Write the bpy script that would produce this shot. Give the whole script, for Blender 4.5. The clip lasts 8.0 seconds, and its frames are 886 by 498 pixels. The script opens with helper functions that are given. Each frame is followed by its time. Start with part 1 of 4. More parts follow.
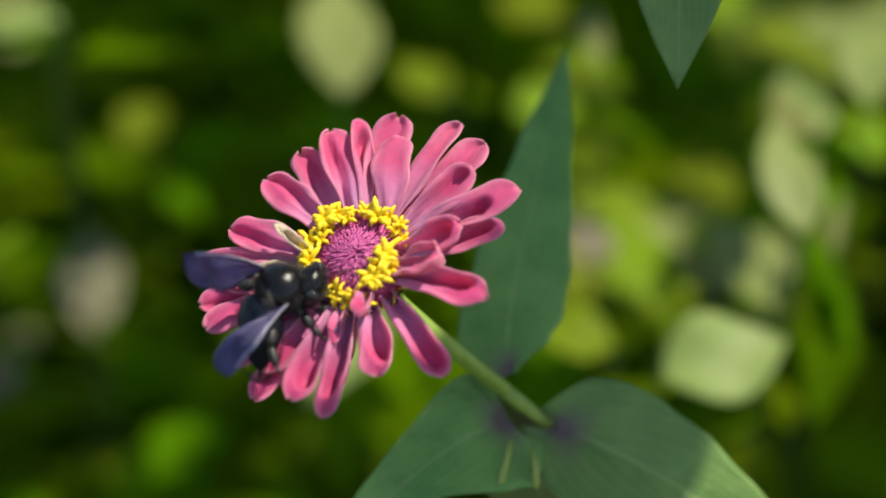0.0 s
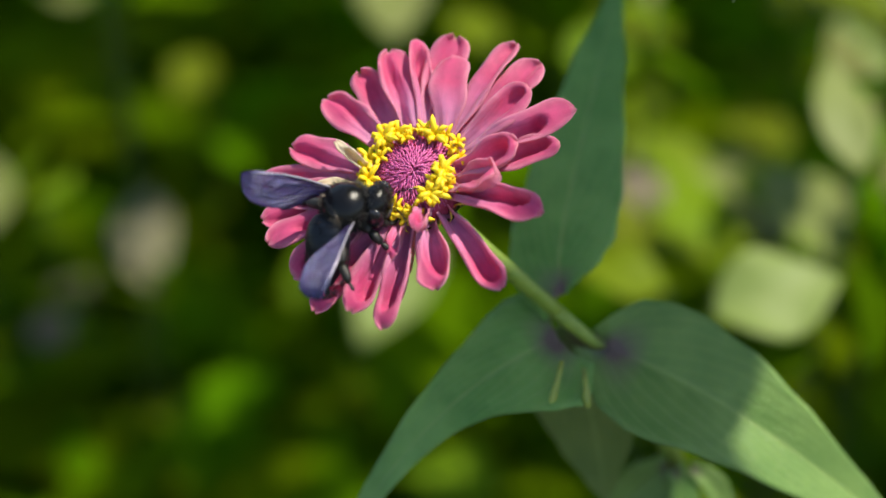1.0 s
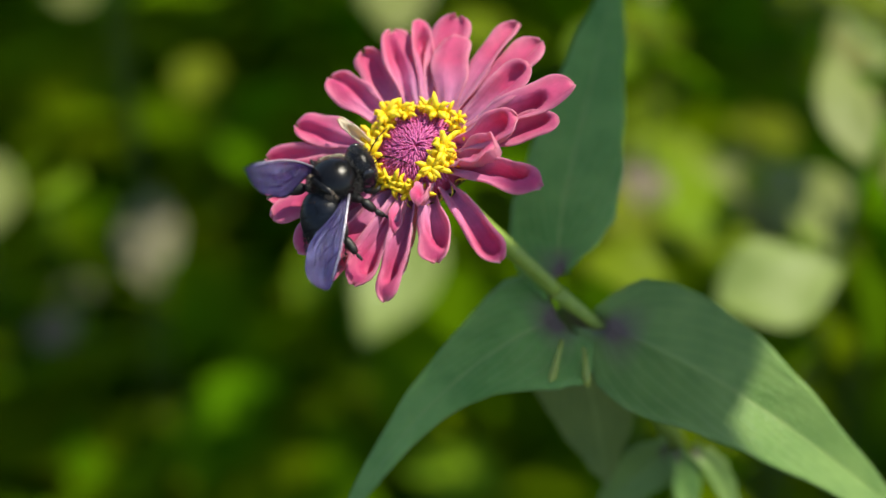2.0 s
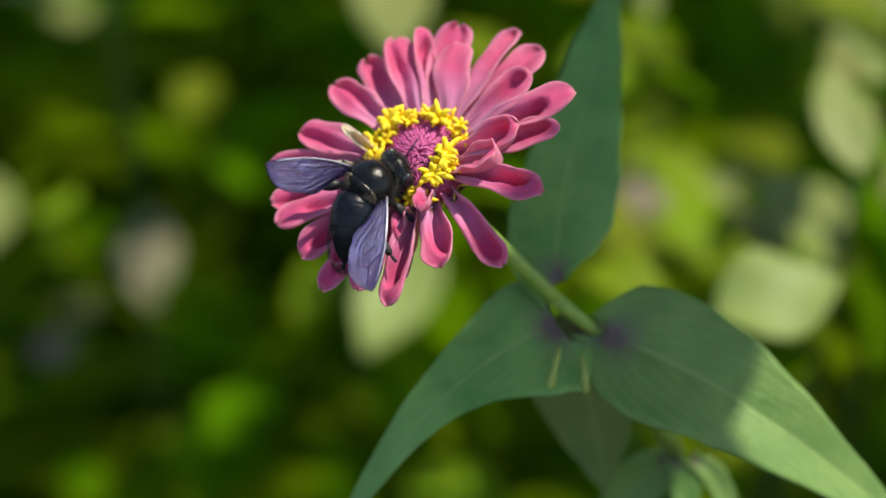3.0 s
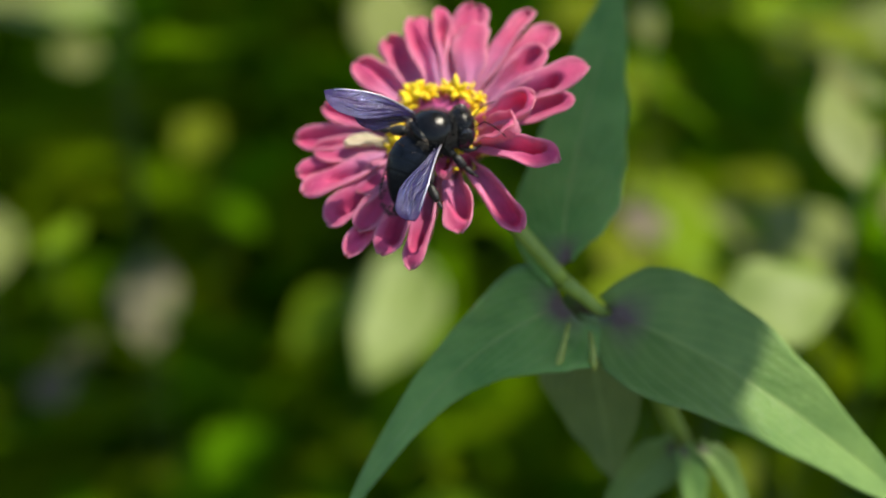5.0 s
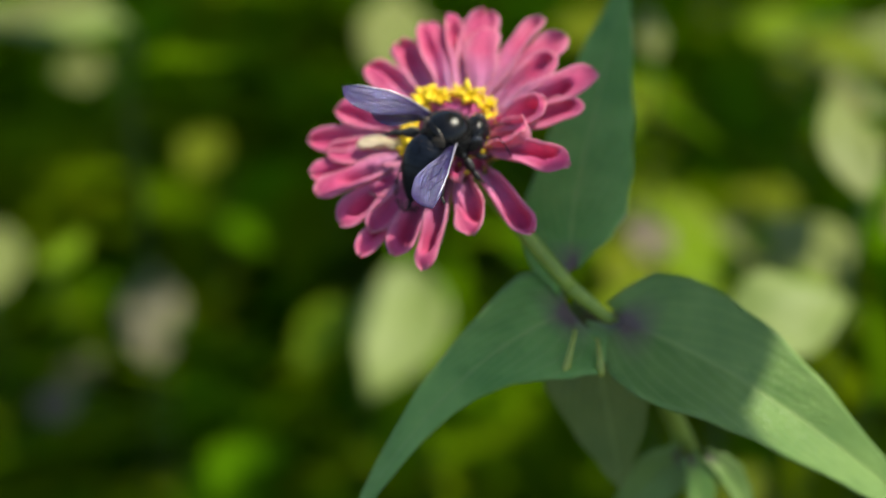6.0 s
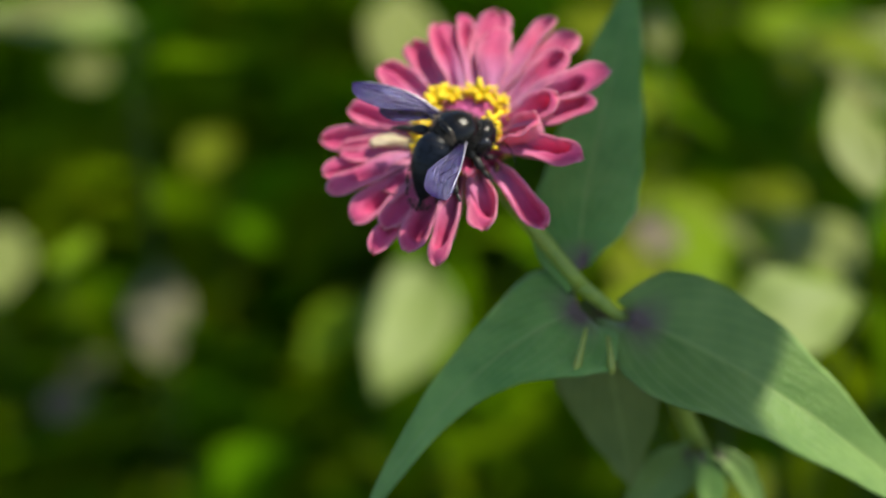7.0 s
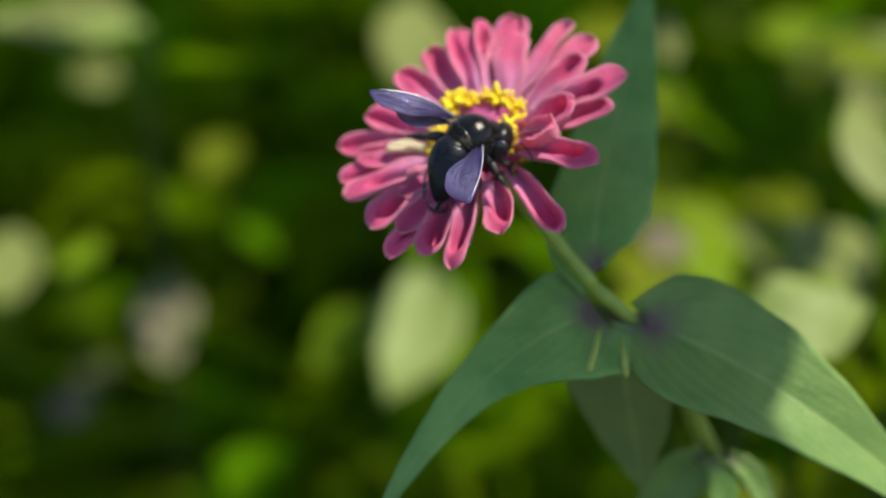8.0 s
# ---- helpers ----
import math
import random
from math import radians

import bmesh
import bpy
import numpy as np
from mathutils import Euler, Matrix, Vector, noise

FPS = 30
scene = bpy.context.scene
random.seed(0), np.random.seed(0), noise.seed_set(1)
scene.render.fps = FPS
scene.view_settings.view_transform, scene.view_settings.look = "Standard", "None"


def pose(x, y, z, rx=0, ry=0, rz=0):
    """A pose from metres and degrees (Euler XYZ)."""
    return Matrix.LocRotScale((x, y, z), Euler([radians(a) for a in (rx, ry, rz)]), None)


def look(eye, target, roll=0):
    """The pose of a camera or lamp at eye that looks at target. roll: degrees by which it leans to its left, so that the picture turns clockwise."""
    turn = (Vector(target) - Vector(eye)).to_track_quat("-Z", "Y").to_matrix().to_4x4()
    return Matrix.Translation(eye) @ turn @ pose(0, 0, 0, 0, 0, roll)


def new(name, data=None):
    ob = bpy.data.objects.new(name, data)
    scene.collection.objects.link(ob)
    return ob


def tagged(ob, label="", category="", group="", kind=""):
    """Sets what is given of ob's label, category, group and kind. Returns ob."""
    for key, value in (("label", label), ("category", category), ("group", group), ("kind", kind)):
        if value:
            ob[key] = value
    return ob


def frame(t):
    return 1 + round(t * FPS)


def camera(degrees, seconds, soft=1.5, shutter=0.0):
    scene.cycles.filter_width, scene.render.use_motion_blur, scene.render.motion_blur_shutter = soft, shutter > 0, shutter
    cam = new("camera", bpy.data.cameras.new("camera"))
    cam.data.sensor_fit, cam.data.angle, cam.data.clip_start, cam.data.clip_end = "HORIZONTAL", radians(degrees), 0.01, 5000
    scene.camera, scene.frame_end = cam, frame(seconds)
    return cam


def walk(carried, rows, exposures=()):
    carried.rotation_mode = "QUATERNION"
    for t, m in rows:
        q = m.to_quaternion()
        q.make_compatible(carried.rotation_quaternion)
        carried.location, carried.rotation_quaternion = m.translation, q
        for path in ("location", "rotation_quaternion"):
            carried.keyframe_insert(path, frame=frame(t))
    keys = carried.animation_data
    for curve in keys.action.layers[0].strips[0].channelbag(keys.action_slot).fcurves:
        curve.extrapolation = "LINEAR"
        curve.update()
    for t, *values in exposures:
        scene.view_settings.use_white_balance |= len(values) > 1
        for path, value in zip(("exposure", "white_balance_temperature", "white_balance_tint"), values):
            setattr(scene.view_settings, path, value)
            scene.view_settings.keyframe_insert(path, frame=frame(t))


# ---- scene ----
# ---- camera ----
cam = camera(36, 8.0, 1.5, 0.5)
cam.data.dof.use_dof = True
cam.data.dof.focus_distance = 0.2680
cam.data.dof.aperture_fstop = 4.5
cam.data.dof.aperture_blades = 0

CAMERA_ROWS = [
            (0, pose(0.0167, -0.2257, 0.6811, 60.00, -0.00, 0.00)),
            (0.5, pose(0.0186, -0.2278, 0.6759, 59.52, 0.85, 1.47)),
            (1, pose(0.0163, -0.2302, 0.6710, 58.75, 0.89, 1.88)),
            (1.5, pose(0.0170, -0.2325, 0.6675, 58.91, 0.93, 2.06)),
            (3, pose(0.0181, -0.2360, 0.6625, 60.19, 1.22, 1.97)),
            (3.5, pose(0.0181, -0.2368, 0.6604, 60.64, 1.14, 1.84)),
            (4, pose(0.0175, -0.2409, 0.6548, 61.36, 1.13, 1.86)),
            (4.5, pose(0.0162, -0.2449, 0.6497, 62.29, 1.10, 1.79)),
            (6, pose(0.0146, -0.2485, 0.6430, 64.08, 1.12, 1.98)),
            (6.5, pose(0.0160, -0.2480, 0.6438, 64.05, 1.46, 2.03)),
            (7, pose(0.0132, -0.2489, 0.6431, 64.03, 1.34, 2.06)),
            (7.5, pose(0.0113, -0.2486, 0.6432, 63.95, 1.08, 2.46)),
            (8, pose(0.0111, -0.2503, 0.6420, 64.42, 1.07, 2.40))]
walk(cam, CAMERA_ROWS)
scene.view_settings.exposure = 0.63
scene.view_settings.use_white_balance = True
scene.view_settings.white_balance_temperature = 7050
scene.view_settings.white_balance_tint = 6

# ---- daylight ----
SUN = Vector((0.46, 0.04, 0.88)).normalized()
world = bpy.data.worlds.new("sky")
scene.world = world
world.use_nodes = True
wn = world.node_tree.nodes
sky = wn.new("ShaderNodeTexSky")
sky.sky_type = "NISHITA"
sky.sun_disc = False
sky.sun_elevation = math.asin(SUN.z)
sky.sun_rotation = math.atan2(SUN.x, SUN.y)
wn["Background"].inputs["Strength"].default_value = 0.15
world.node_tree.links.new(sky.outputs["Color"], wn["Background"].inputs["Color"])
sun = new("sun", bpy.data.lights.new("sun", "SUN"))
sun.data.energy = 4.3
sun.data.angle = radians(0.53)
sun.data.color = (1.0, 0.95, 0.86)
sun.matrix_world = look(SUN * 5, (0, 0, 0))


# ---- materials ----
class Nodes:
    """A small helper round a material's node tree."""

    def __init__(self, name):
        self.mat = bpy.data.materials.new(name)
        self.mat.use_nodes = True
        self.tree = self.mat.node_tree
        self.bsdf = self.tree.nodes["Principled BSDF"]
        self.out = self.tree.nodes["Material Output"]

    def add(self, kind, **values):
        node = self.tree.nodes.new("ShaderNode" + kind)
        for key, value in values.items():
            node.inputs[key.replace("_", " ")].default_value = value
        return node

    def link(self, a, b):
        self.tree.links.new(a, b)

    def noise(self, scale, detail=4.0, rough=0.55, coords=None):
        node = self.add("TexNoise", Scale=scale, Detail=detail, Roughness=rough)
        if coords is not None:
            self.link(coords, node.inputs["Vector"])
        return node

    def coords(self, which="Object"):
        return self.add("TexCoord").outputs[which]

    def ramp(self, source, *stops):
        node = self.add("ValToRGB")
        ramp = node.color_ramp
        while len(ramp.elements) < len(stops):
            ramp.elements.new(0.5)
        for element, (place, colour) in zip(ramp.elements, stops):
            element.position, element.color = place, (*colour, 1)
        self.link(source, node.inputs["Fac"])
        return node.outputs["Color"]

    def mix(self, fac, a, b, blend="MIX"):
        node = self.tree.nodes.new("ShaderNodeMix")
        node.data_type, node.blend_type = "RGBA", blend
        for value, socket in ((fac, node.inputs[0]), (a, node.inputs[6]), (b, node.inputs[7])):
            if hasattr(value, "is_linked"):
                self.link(value, socket)
            else:
                socket.default_value = value if isinstance(value, float) else (*value, 1)
        return node.outputs[2]

    def maths(self, op, a, b=0.0, clamp=False):
        node = self.tree.nodes.new("ShaderNodeMath")
        node.operation, node.use_clamp = op, clamp
        for value, socket in ((a, node.inputs[0]), (b, node.inputs[1])):
            if hasattr(value, "is_linked"):
                self.link(value, socket)
            else:
                socket.default_value = value
        return node.outputs[0]

    def bump(self, height, strength, distance):
        node = self.add("Bump", Strength=strength, Distance=distance)
        self.link(height, node.inputs["Height"])
        self.link(node.outputs["Normal"], self.bsdf.inputs["Normal"])
        return node.outputs["Normal"]

    def translucent(self, colour, share):
        """Lets light through thin tissue: a share of the surface is translucent."""
        thin, both = self.add("BsdfTranslucent"), self.add("MixShader")
        self.link(colour, thin.inputs["Color"])
        both.inputs["Fac"].default_value = share
        self.link(self.bsdf.outputs[0], both.inputs[1])
        self.link(thin.outputs[0], both.inputs[2])
        self.link(both.outputs[0], self.out.inputs["Surface"])


def leaf_material(name, low, high, vein, through_tint, rough=0.45, share=0.3, scale=60.0, purple_base=False, spec=0.25, down=0.0):
    n = Nodes(name)
    pos, uv = n.coords("Object"), n.coords("UV")
    info = n.add("ObjectInfo")
    island = n.add("NewGeometry")
    sep = n.add("SeparateXYZ")
    n.link(uv, sep.inputs[0])
    blotch = n.noise(scale, 5.0, 0.6, pos)
    colour = n.ramp(blotch.outputs["Fac"], (0.3, low), (0.72, high))
    chance = n.maths("ADD", info.outputs["Random"], island.outputs["Random Per Island"])
    chance = n.maths("FRACT", chance)
    value = n.add("HueSaturation")
    n.link(colour, value.inputs["Color"])
    n.link(n.maths("ADD", n.maths("MULTIPLY", chance, 0.5), 0.75), value.inputs["Value"])
    n.link(n.maths("ADD", n.maths("MULTIPLY", chance, 0.05), 0.475), value.inputs["Hue"])
    colour = value.outputs["Color"]
    # veins: a midrib and side veins that sweep towards the tip
    across = n.maths("ABSOLUTE", n.maths("SUBTRACT", sep.outputs[0], 0.5))
    rib = n.maths("SUBTRACT", 1.0, n.maths("DIVIDE", across, 0.03, True), True)
    slant = n.maths("SUBTRACT", sep.outputs[1], n.maths("MULTIPLY", across, 1.3))
    side = n.maths("ABSOLUTE", n.maths("SUBTRACT", n.maths("FRACT", n.maths("MULTIPLY", slant, 8.0)), 0.5))
    side = n.maths("SUBTRACT", 1.0, n.maths("DIVIDE", side, 0.09, True), True)
    veins = n.maths("MAXIMUM", rib, n.maths("MULTIPLY", side, 0.6))
    colour = n.mix(n.maths("MULTIPLY", veins, 0.55), colour, vein)
    if purple_base:
        near = n.maths("SUBTRACT", 1.0, n.maths("DIVIDE", sep.outputs[1], 0.17, True), True)
        near = n.maths("MULTIPLY", near, n.maths("SUBTRACT", 1.0, n.maths("DIVIDE", across, 0.36, True), True))
        patch = n.noise(240.0, 3.0, 0.6, pos)
        near = n.maths("MULTIPLY", near, n.maths("ADD", n.maths("MULTIPLY", patch.outputs["Fac"], 1.6), 0.9), True)
        colour = n.mix(near, colour, (0.12, 0.085, 0.08))
    n.link(colour, n.bsdf.inputs["Base Color"])
    n.bsdf.inputs["Roughness"].default_value = rough
    n.bsdf.inputs["Specular IOR Level"].default_value = spec
    n.bsdf.inputs["Sheen Weight"].default_value = down
    n.bsdf.inputs["Sheen Roughness"].default_value = 0.6
    fine = n.noise(scale * 14, 3.0, 0.6, pos)
    n.bump(n.maths("ADD", n.maths("MULTIPLY", veins, -0.6), fine.outputs["Fac"]), 0.5, 0.0006)
    n.translucent(n.mix(1.0, colour, through_tint, "MULTIPLY"), share)
    return n.mat


ZINNIA_LEAF = leaf_material("zinnia_leaf", (0.095, 0.200, 0.036), (0.195, 0.315, 0.075), (0.29, 0.39, 0.12), (1.1, 1.3, 0.2), 0.43, 0.22, 70.0, True, 0.40, 0.10)
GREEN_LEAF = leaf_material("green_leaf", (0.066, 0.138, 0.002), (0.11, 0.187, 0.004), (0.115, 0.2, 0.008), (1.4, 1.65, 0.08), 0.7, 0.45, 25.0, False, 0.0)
# lime and pale leaf tones also carry the brightness of sunlit upper leaves
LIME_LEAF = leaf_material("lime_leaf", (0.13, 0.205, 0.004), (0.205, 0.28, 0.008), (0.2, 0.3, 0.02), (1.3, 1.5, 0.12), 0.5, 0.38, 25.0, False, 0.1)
PALE_SUNLIT_LEAF = leaf_material("pale_sunlit_leaf", (0.16, 0.20, 0.05), (0.23, 0.265, 0.075), (0.26, 0.31, 0.10), (1.0, 1.2, 0.35), 0.45, 0.25, 25.0, False, 0.2)
DRY_LEAF = leaf_material("dry_leaf", (0.16, 0.14, 0.085), (0.24, 0.21, 0.135), (0.2, 0.17, 0.09), (1.0, 0.85, 0.4), 0.7, 0.2, 25.0)


def petal_material(name, base, body, tip, edge, through_tint=(1.0, 0.16, 0.4)):
    n = Nodes(name)
    pos, uv = n.coords("Object"), n.coords("UV")
    sep = n.add("SeparateXYZ")
    n.link(uv, sep.inputs[0])
    info = n.add("ObjectInfo")
    course = n.ramp(sep.outputs[1], (0.12, base), (0.52, body), (0.86, body), (0.97, tip))
    across = n.maths("MULTIPLY", n.maths("ABSOLUTE", n.maths("SUBTRACT", sep.outputs[0], 0.5)), 2.0)
    uneven = n.noise(350.0, 3.0, 0.6, pos)
    rim = n.maths("POWER", n.maths("ADD", across, n.maths("MULTIPLY", n.maths("SUBTRACT", uneven.outputs["Fac"], 0.5), 0.25), True), 3.0)
    colour = n.mix(n.maths("MULTIPLY", rim, 0.85), course, edge)
    # fine lengthwise streaks
    stretch = n.add("Mapping")
    stretch.inputs["Scale"].default_value = (34.0, 1.6, 1.0)
    n.link(uv, stretch.inputs["Vector"])
    lines = n.noise(1.0, 5.0, 0.65, stretch.outputs[0])
    colour = n.mix(n.maths("MULTIPLY", n.maths("SUBTRACT", lines.outputs["Fac"], 0.38, True), 1.1), colour, tuple(0.8 * c for c in body))
    blotch = n.noise(420.0, 4.0, 0.6, pos)
    value = n.add("HueSaturation")
    n.link(colour, value.inputs["Color"])
    n.link(n.maths("ADD", n.maths("MULTIPLY", blotch.outputs["Fac"], 0.5), n.maths("ADD", n.maths("MULTIPLY", info.outputs["Random"], 0.16), 0.66)), value.inputs["Value"])
    colour = value.outputs["Color"]
    n.link(colour, n.bsdf.inputs["Base Color"])
    n.bsdf.inputs["Roughness"].default_value = 0.55
    n.bsdf.inputs["Specular IOR Level"].default_value = 0.75
    n.bsdf.inputs["Sheen Weight"].default_value = 0.2
    n.bsdf.inputs["Sheen Roughness"].default_value = 0.45
    grain = n.noise(5200.0, 2.0, 0.5, pos)
    n.bump(n.maths("ADD", n.maths("MULTIPLY", lines.outputs["Fac"], 1.6), n.maths("MULTIPLY", grain.outputs["Fac"], 0.35)), 0.6, 0.00028)
    n.translucent(n.mix(1.0, colour, through_tint, "MULTIPLY"), 0.4)
    return n.mat


# petal pinks, the body deepened for hollow shade, tip and edge paled for sun
PETAL = petal_material("petal", (0.76, 0.34, 0.66), (0.73, 0.06, 0.24), (0.85, 0.29, 0.41), (0.87, 0.36, 0.51), (0.9, 0.02, 0.24))
PETAL_BACK = petal_material("petal_back", (0.80, 0.46, 0.68), (0.86, 0.30, 0.47), (0.88, 0.30, 0.42), (0.9, 0.42, 0.56), (1.0, 0.05, 0.36))
CREAM_PETAL = petal_material("cream_petal", (0.84, 0.72, 0.46), (0.86, 0.76, 0.56), (0.84, 0.66, 0.54), (0.88, 0.8, 0.64), (1.0, 0.85, 0.6))


def plain(name, low, high, rough, scale, bump=0.3, depth=0.0003, metal=0.0, spec=0.5, coat=0.0):
    n = Nodes(name)
    pos = n.coords("Object")
    tone = n.noise(scale, 5.0, 0.6, pos)
    n.link(n.ramp(tone.outputs["Fac"], (0.3, low), (0.7, high)), n.bsdf.inputs["Base Color"])
    n.link(n.maths("ADD", n.maths("MULTIPLY", tone.outputs["Fac"], 0.2), rough - 0.1), n.bsdf.inputs["Roughness"])
    n.bsdf.inputs["Metallic"].default_value = metal
    n.bsdf.inputs["Specular IOR Level"].default_value = spec
    n.bsdf.inputs["Coat Weight"].default_value = coat
    fine = n.noise(scale * 6, 3.0, 0.6, pos)
    n.bump(fine.outputs["Fac"], bump, depth)
    return n.mat


STEM = plain("stem", (0.16, 0.25, 0.03), (0.25, 0.35, 0.055), 0.5, 180.0)
STALK = plain("stalk", (0.03, 0.07, 0.008), (0.05, 0.10, 0.015), 0.7, 90.0)
BRACT = plain("bract", (0.2, 0.26, 0.04), (0.3, 0.36, 0.07), 0.5, 400.0)
BRACT_EDGE = plain("bract_edge", (0.02, 0.012, 0.008), (0.06, 0.03, 0.015), 0.7, 400.0)
FLORET = plain("floret", (0.8, 0.53, 0.008), (0.88, 0.68, 0.02), 0.55, 900.0, 0.3, 0.0001)
TENDRIL = plain("tendril", (0.75, 0.5, 0.03), (0.82, 0.64, 0.08), 0.5, 900.0, 0.2, 0.0001)
DISC = plain("disc", (0.34, 0.02, 0.07), (0.52, 0.06, 0.16), 0.6, 900.0, 0.6, 0.0003)
SCALE = plain("disc_scale", (0.44, 0.045, 0.22), (0.66, 0.16, 0.38), 0.5, 700.0, 0.3, 0.0001)
SOIL = plain("soil", (0.03, 0.028, 0.012), (0.065, 0.058, 0.025), 0.9, 14.0, 0.8, 0.01)
BARK = plain("bark", (0.07, 0.055, 0.04), (0.16, 0.13, 0.1), 0.9, 30.0, 0.9, 0.01)
CUTICLE = plain("bee_cuticle", (0.0025, 0.0025, 0.003), (0.007, 0.007, 0.008), 0.22, 900.0, 0.35, 0.0001, 0.0, 0.26)
ABDOMEN = plain("bee_abdomen", (0.0025, 0.0035, 0.006), (0.006, 0.009, 0.016), 0.3, 700.0, 0.35, 0.00008, 0.0, 0.2)
HAIR = plain("bee_hair", (0.008, 0.008, 0.008), (0.02, 0.018, 0.017), 0.5, 500.0)
PALE_HAIR = plain("pale_hair", (0.28, 0.2, 0.14), (0.42, 0.32, 0.24), 0.6, 500.0)
EYE = plain("bee_eye", (0.008, 0.008, 0.011), (0.022, 0.02, 0.026), 0.2, 900.0, 0.2, 0.00005, 0.0, 0.6)
FACE = plain("bee_face", (0.1, 0.085, 0.07), (0.2, 0.17, 0.14), 0.6, 900.0)
ORANGE_HAIR = plain("orange_hair", (0.3, 0.12, 0.03), (0.45, 0.2, 0.06), 0.6, 500.0)
WHITE_HAIR = plain("white_hair", (0.36, 0.3, 0.26), (0.5, 0.44, 0.38), 0.6, 500.0)
# leading vein coloured pale to stand for the sun's glint along it
COSTA_GLINT = plain("wing_edge_glint", (0.28, 0.26, 0.34), (0.46, 0.44, 0.52), 0.3, 900.0, 0.2, 0.0001, 0.4)
VEIN = plain("wing_vein", (0.012, 0.01, 0.04), (0.03, 0.02, 0.08), 0.25, 900.0, 0.2, 0.0001, 0.3)


def wing_material():
    n = Nodes("bee_wing")
    pos, uv = n.coords("Object"), n.coords("UV")
    sep = n.add("SeparateXYZ")
    n.link(uv, sep.inputs[0])
    tint = n.noise(300.0, 3.0, 0.5, pos)
    colour = n.ramp(tint.outputs["Fac"], (0.3, (0.012, 0.009, 0.065)), (0.52, (0.034, 0.012, 0.085)), (0.72, (0.010, 0.014, 0.075)))
    n.bsdf.inputs["IOR"].default_value = 1.66
    n.bsdf.inputs["Roughness"].default_value = 0.2
    n.bsdf.inputs["Specular IOR Level"].default_value = 0.6
    n.bsdf.inputs["Specular Tint"].default_value = (0.75, 0.78, 1.0, 1)
    n.bsdf.inputs["Alpha"].default_value = 0.82
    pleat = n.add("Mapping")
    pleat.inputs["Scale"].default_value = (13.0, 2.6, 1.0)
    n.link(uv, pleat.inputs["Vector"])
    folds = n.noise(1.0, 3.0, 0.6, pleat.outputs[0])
    # pale metallic streaks along the pleats put silvery glints into the wing's colour
    glint = n.maths("DIVIDE", n.maths("SUBTRACT", folds.outputs["Fac"], 0.52, True), 0.12, True)
    n.link(n.mix(glint, colour, (0.20, 0.19, 0.38)), n.bsdf.inputs["Base Color"])
    n.link(n.maths("MULTIPLY", glint, 0.85), n.bsdf.inputs["Metallic"])
    fine = n.noise(2400.0, 2.0, 0.6, pos)
    n.bump(n.maths("ADD", folds.outputs["Fac"], n.maths("MULTIPLY", fine.outputs["Fac"], 0.35)), 1.0, 0.0006)
    return n.mat


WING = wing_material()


# ---- mesh helpers ----
def part(name, bm, material, parent=None, label="", smooth=True):
    """Links a bmesh as one mesh object, under a thing or a part where one is given."""
    me = bpy.data.meshes.new(name)
    bm.to_mesh(me)
    bm.free()
    if smooth:
        me.polygons.foreach_set("use_smooth", [True] * len(me.polygons))
    me.materials.append(material)
    ob = new(name, me)
    if parent is not None:
        ob.parent = parent
    if label:
        ob["label"] = label
    return ob


def empty(name, m=None):
    ob = new(name)
    ob.empty_display_size = 0.01
    if m is not None:
        ob.matrix_basis = m
    return ob


def sheet(rows, thick=0.0, bm=None, close=True):
    """A surface from rows of points with UVs (u across, v along), given a thickness below."""
    bm = bm or bmesh.new()
    uv = bm.loops.layers.uv.verify()
    nr, nc = len(rows), len(rows[0])
    grid = [[Vector(p) for p in row] for row in rows]

    def normal(i, j):
        a = grid[min(i + 1, nr - 1)][j] - grid[max(i - 1, 0)][j]
        b = grid[i][min(j + 1, nc - 1)] - grid[i][max(j - 1, 0)]
        v = b.cross(a)
        return v.normalized() if v.length > 1e-12 else Vector((0, 0, 1))

    top = [[bm.verts.new(p) for p in row] for row in grid]
    layers = [(top, False)]
    if thick:
        low = [[bm.verts.new(grid[i][j] - normal(i, j) * thick) for j in range(nc)] for i in range(nr)]
        layers.append((low, True))
    spot = {}
    for layer, _ in layers:
        for i in range(nr):
            for j in range(nc):
                spot[layer[i][j]] = (j / (nc - 1), i / (nr - 1))

    def face(vs):
        try:
            fc = bm.faces.new(vs)
        except ValueError:
            return
        for lp in fc.loops:
            lp[uv].uv = spot[lp.vert]

    for layer, flip in layers:
        for i in range(nr - 1):
            for j in range(nc - 1):
                q = [layer[i][j], layer[i][j + 1], layer[i + 1][j + 1], layer[i + 1][j]]
                face(q[::-1] if flip else q)
    if thick and close:
        ring = [(i, 0) for i in range(nr)] + [(nr - 1, j) for j in range(1, nc)]
        ring += [(i, nc - 1) for i in range(nr - 2, -1, -1)] + [(0, j) for j in range(nc - 2, 0, -1)]
        for (a, b), (c, d) in zip(ring, ring[1:] + ring[:1]):
            face([top[a][b], top[c][d], low[c][d], low[a][b]])
    return bm


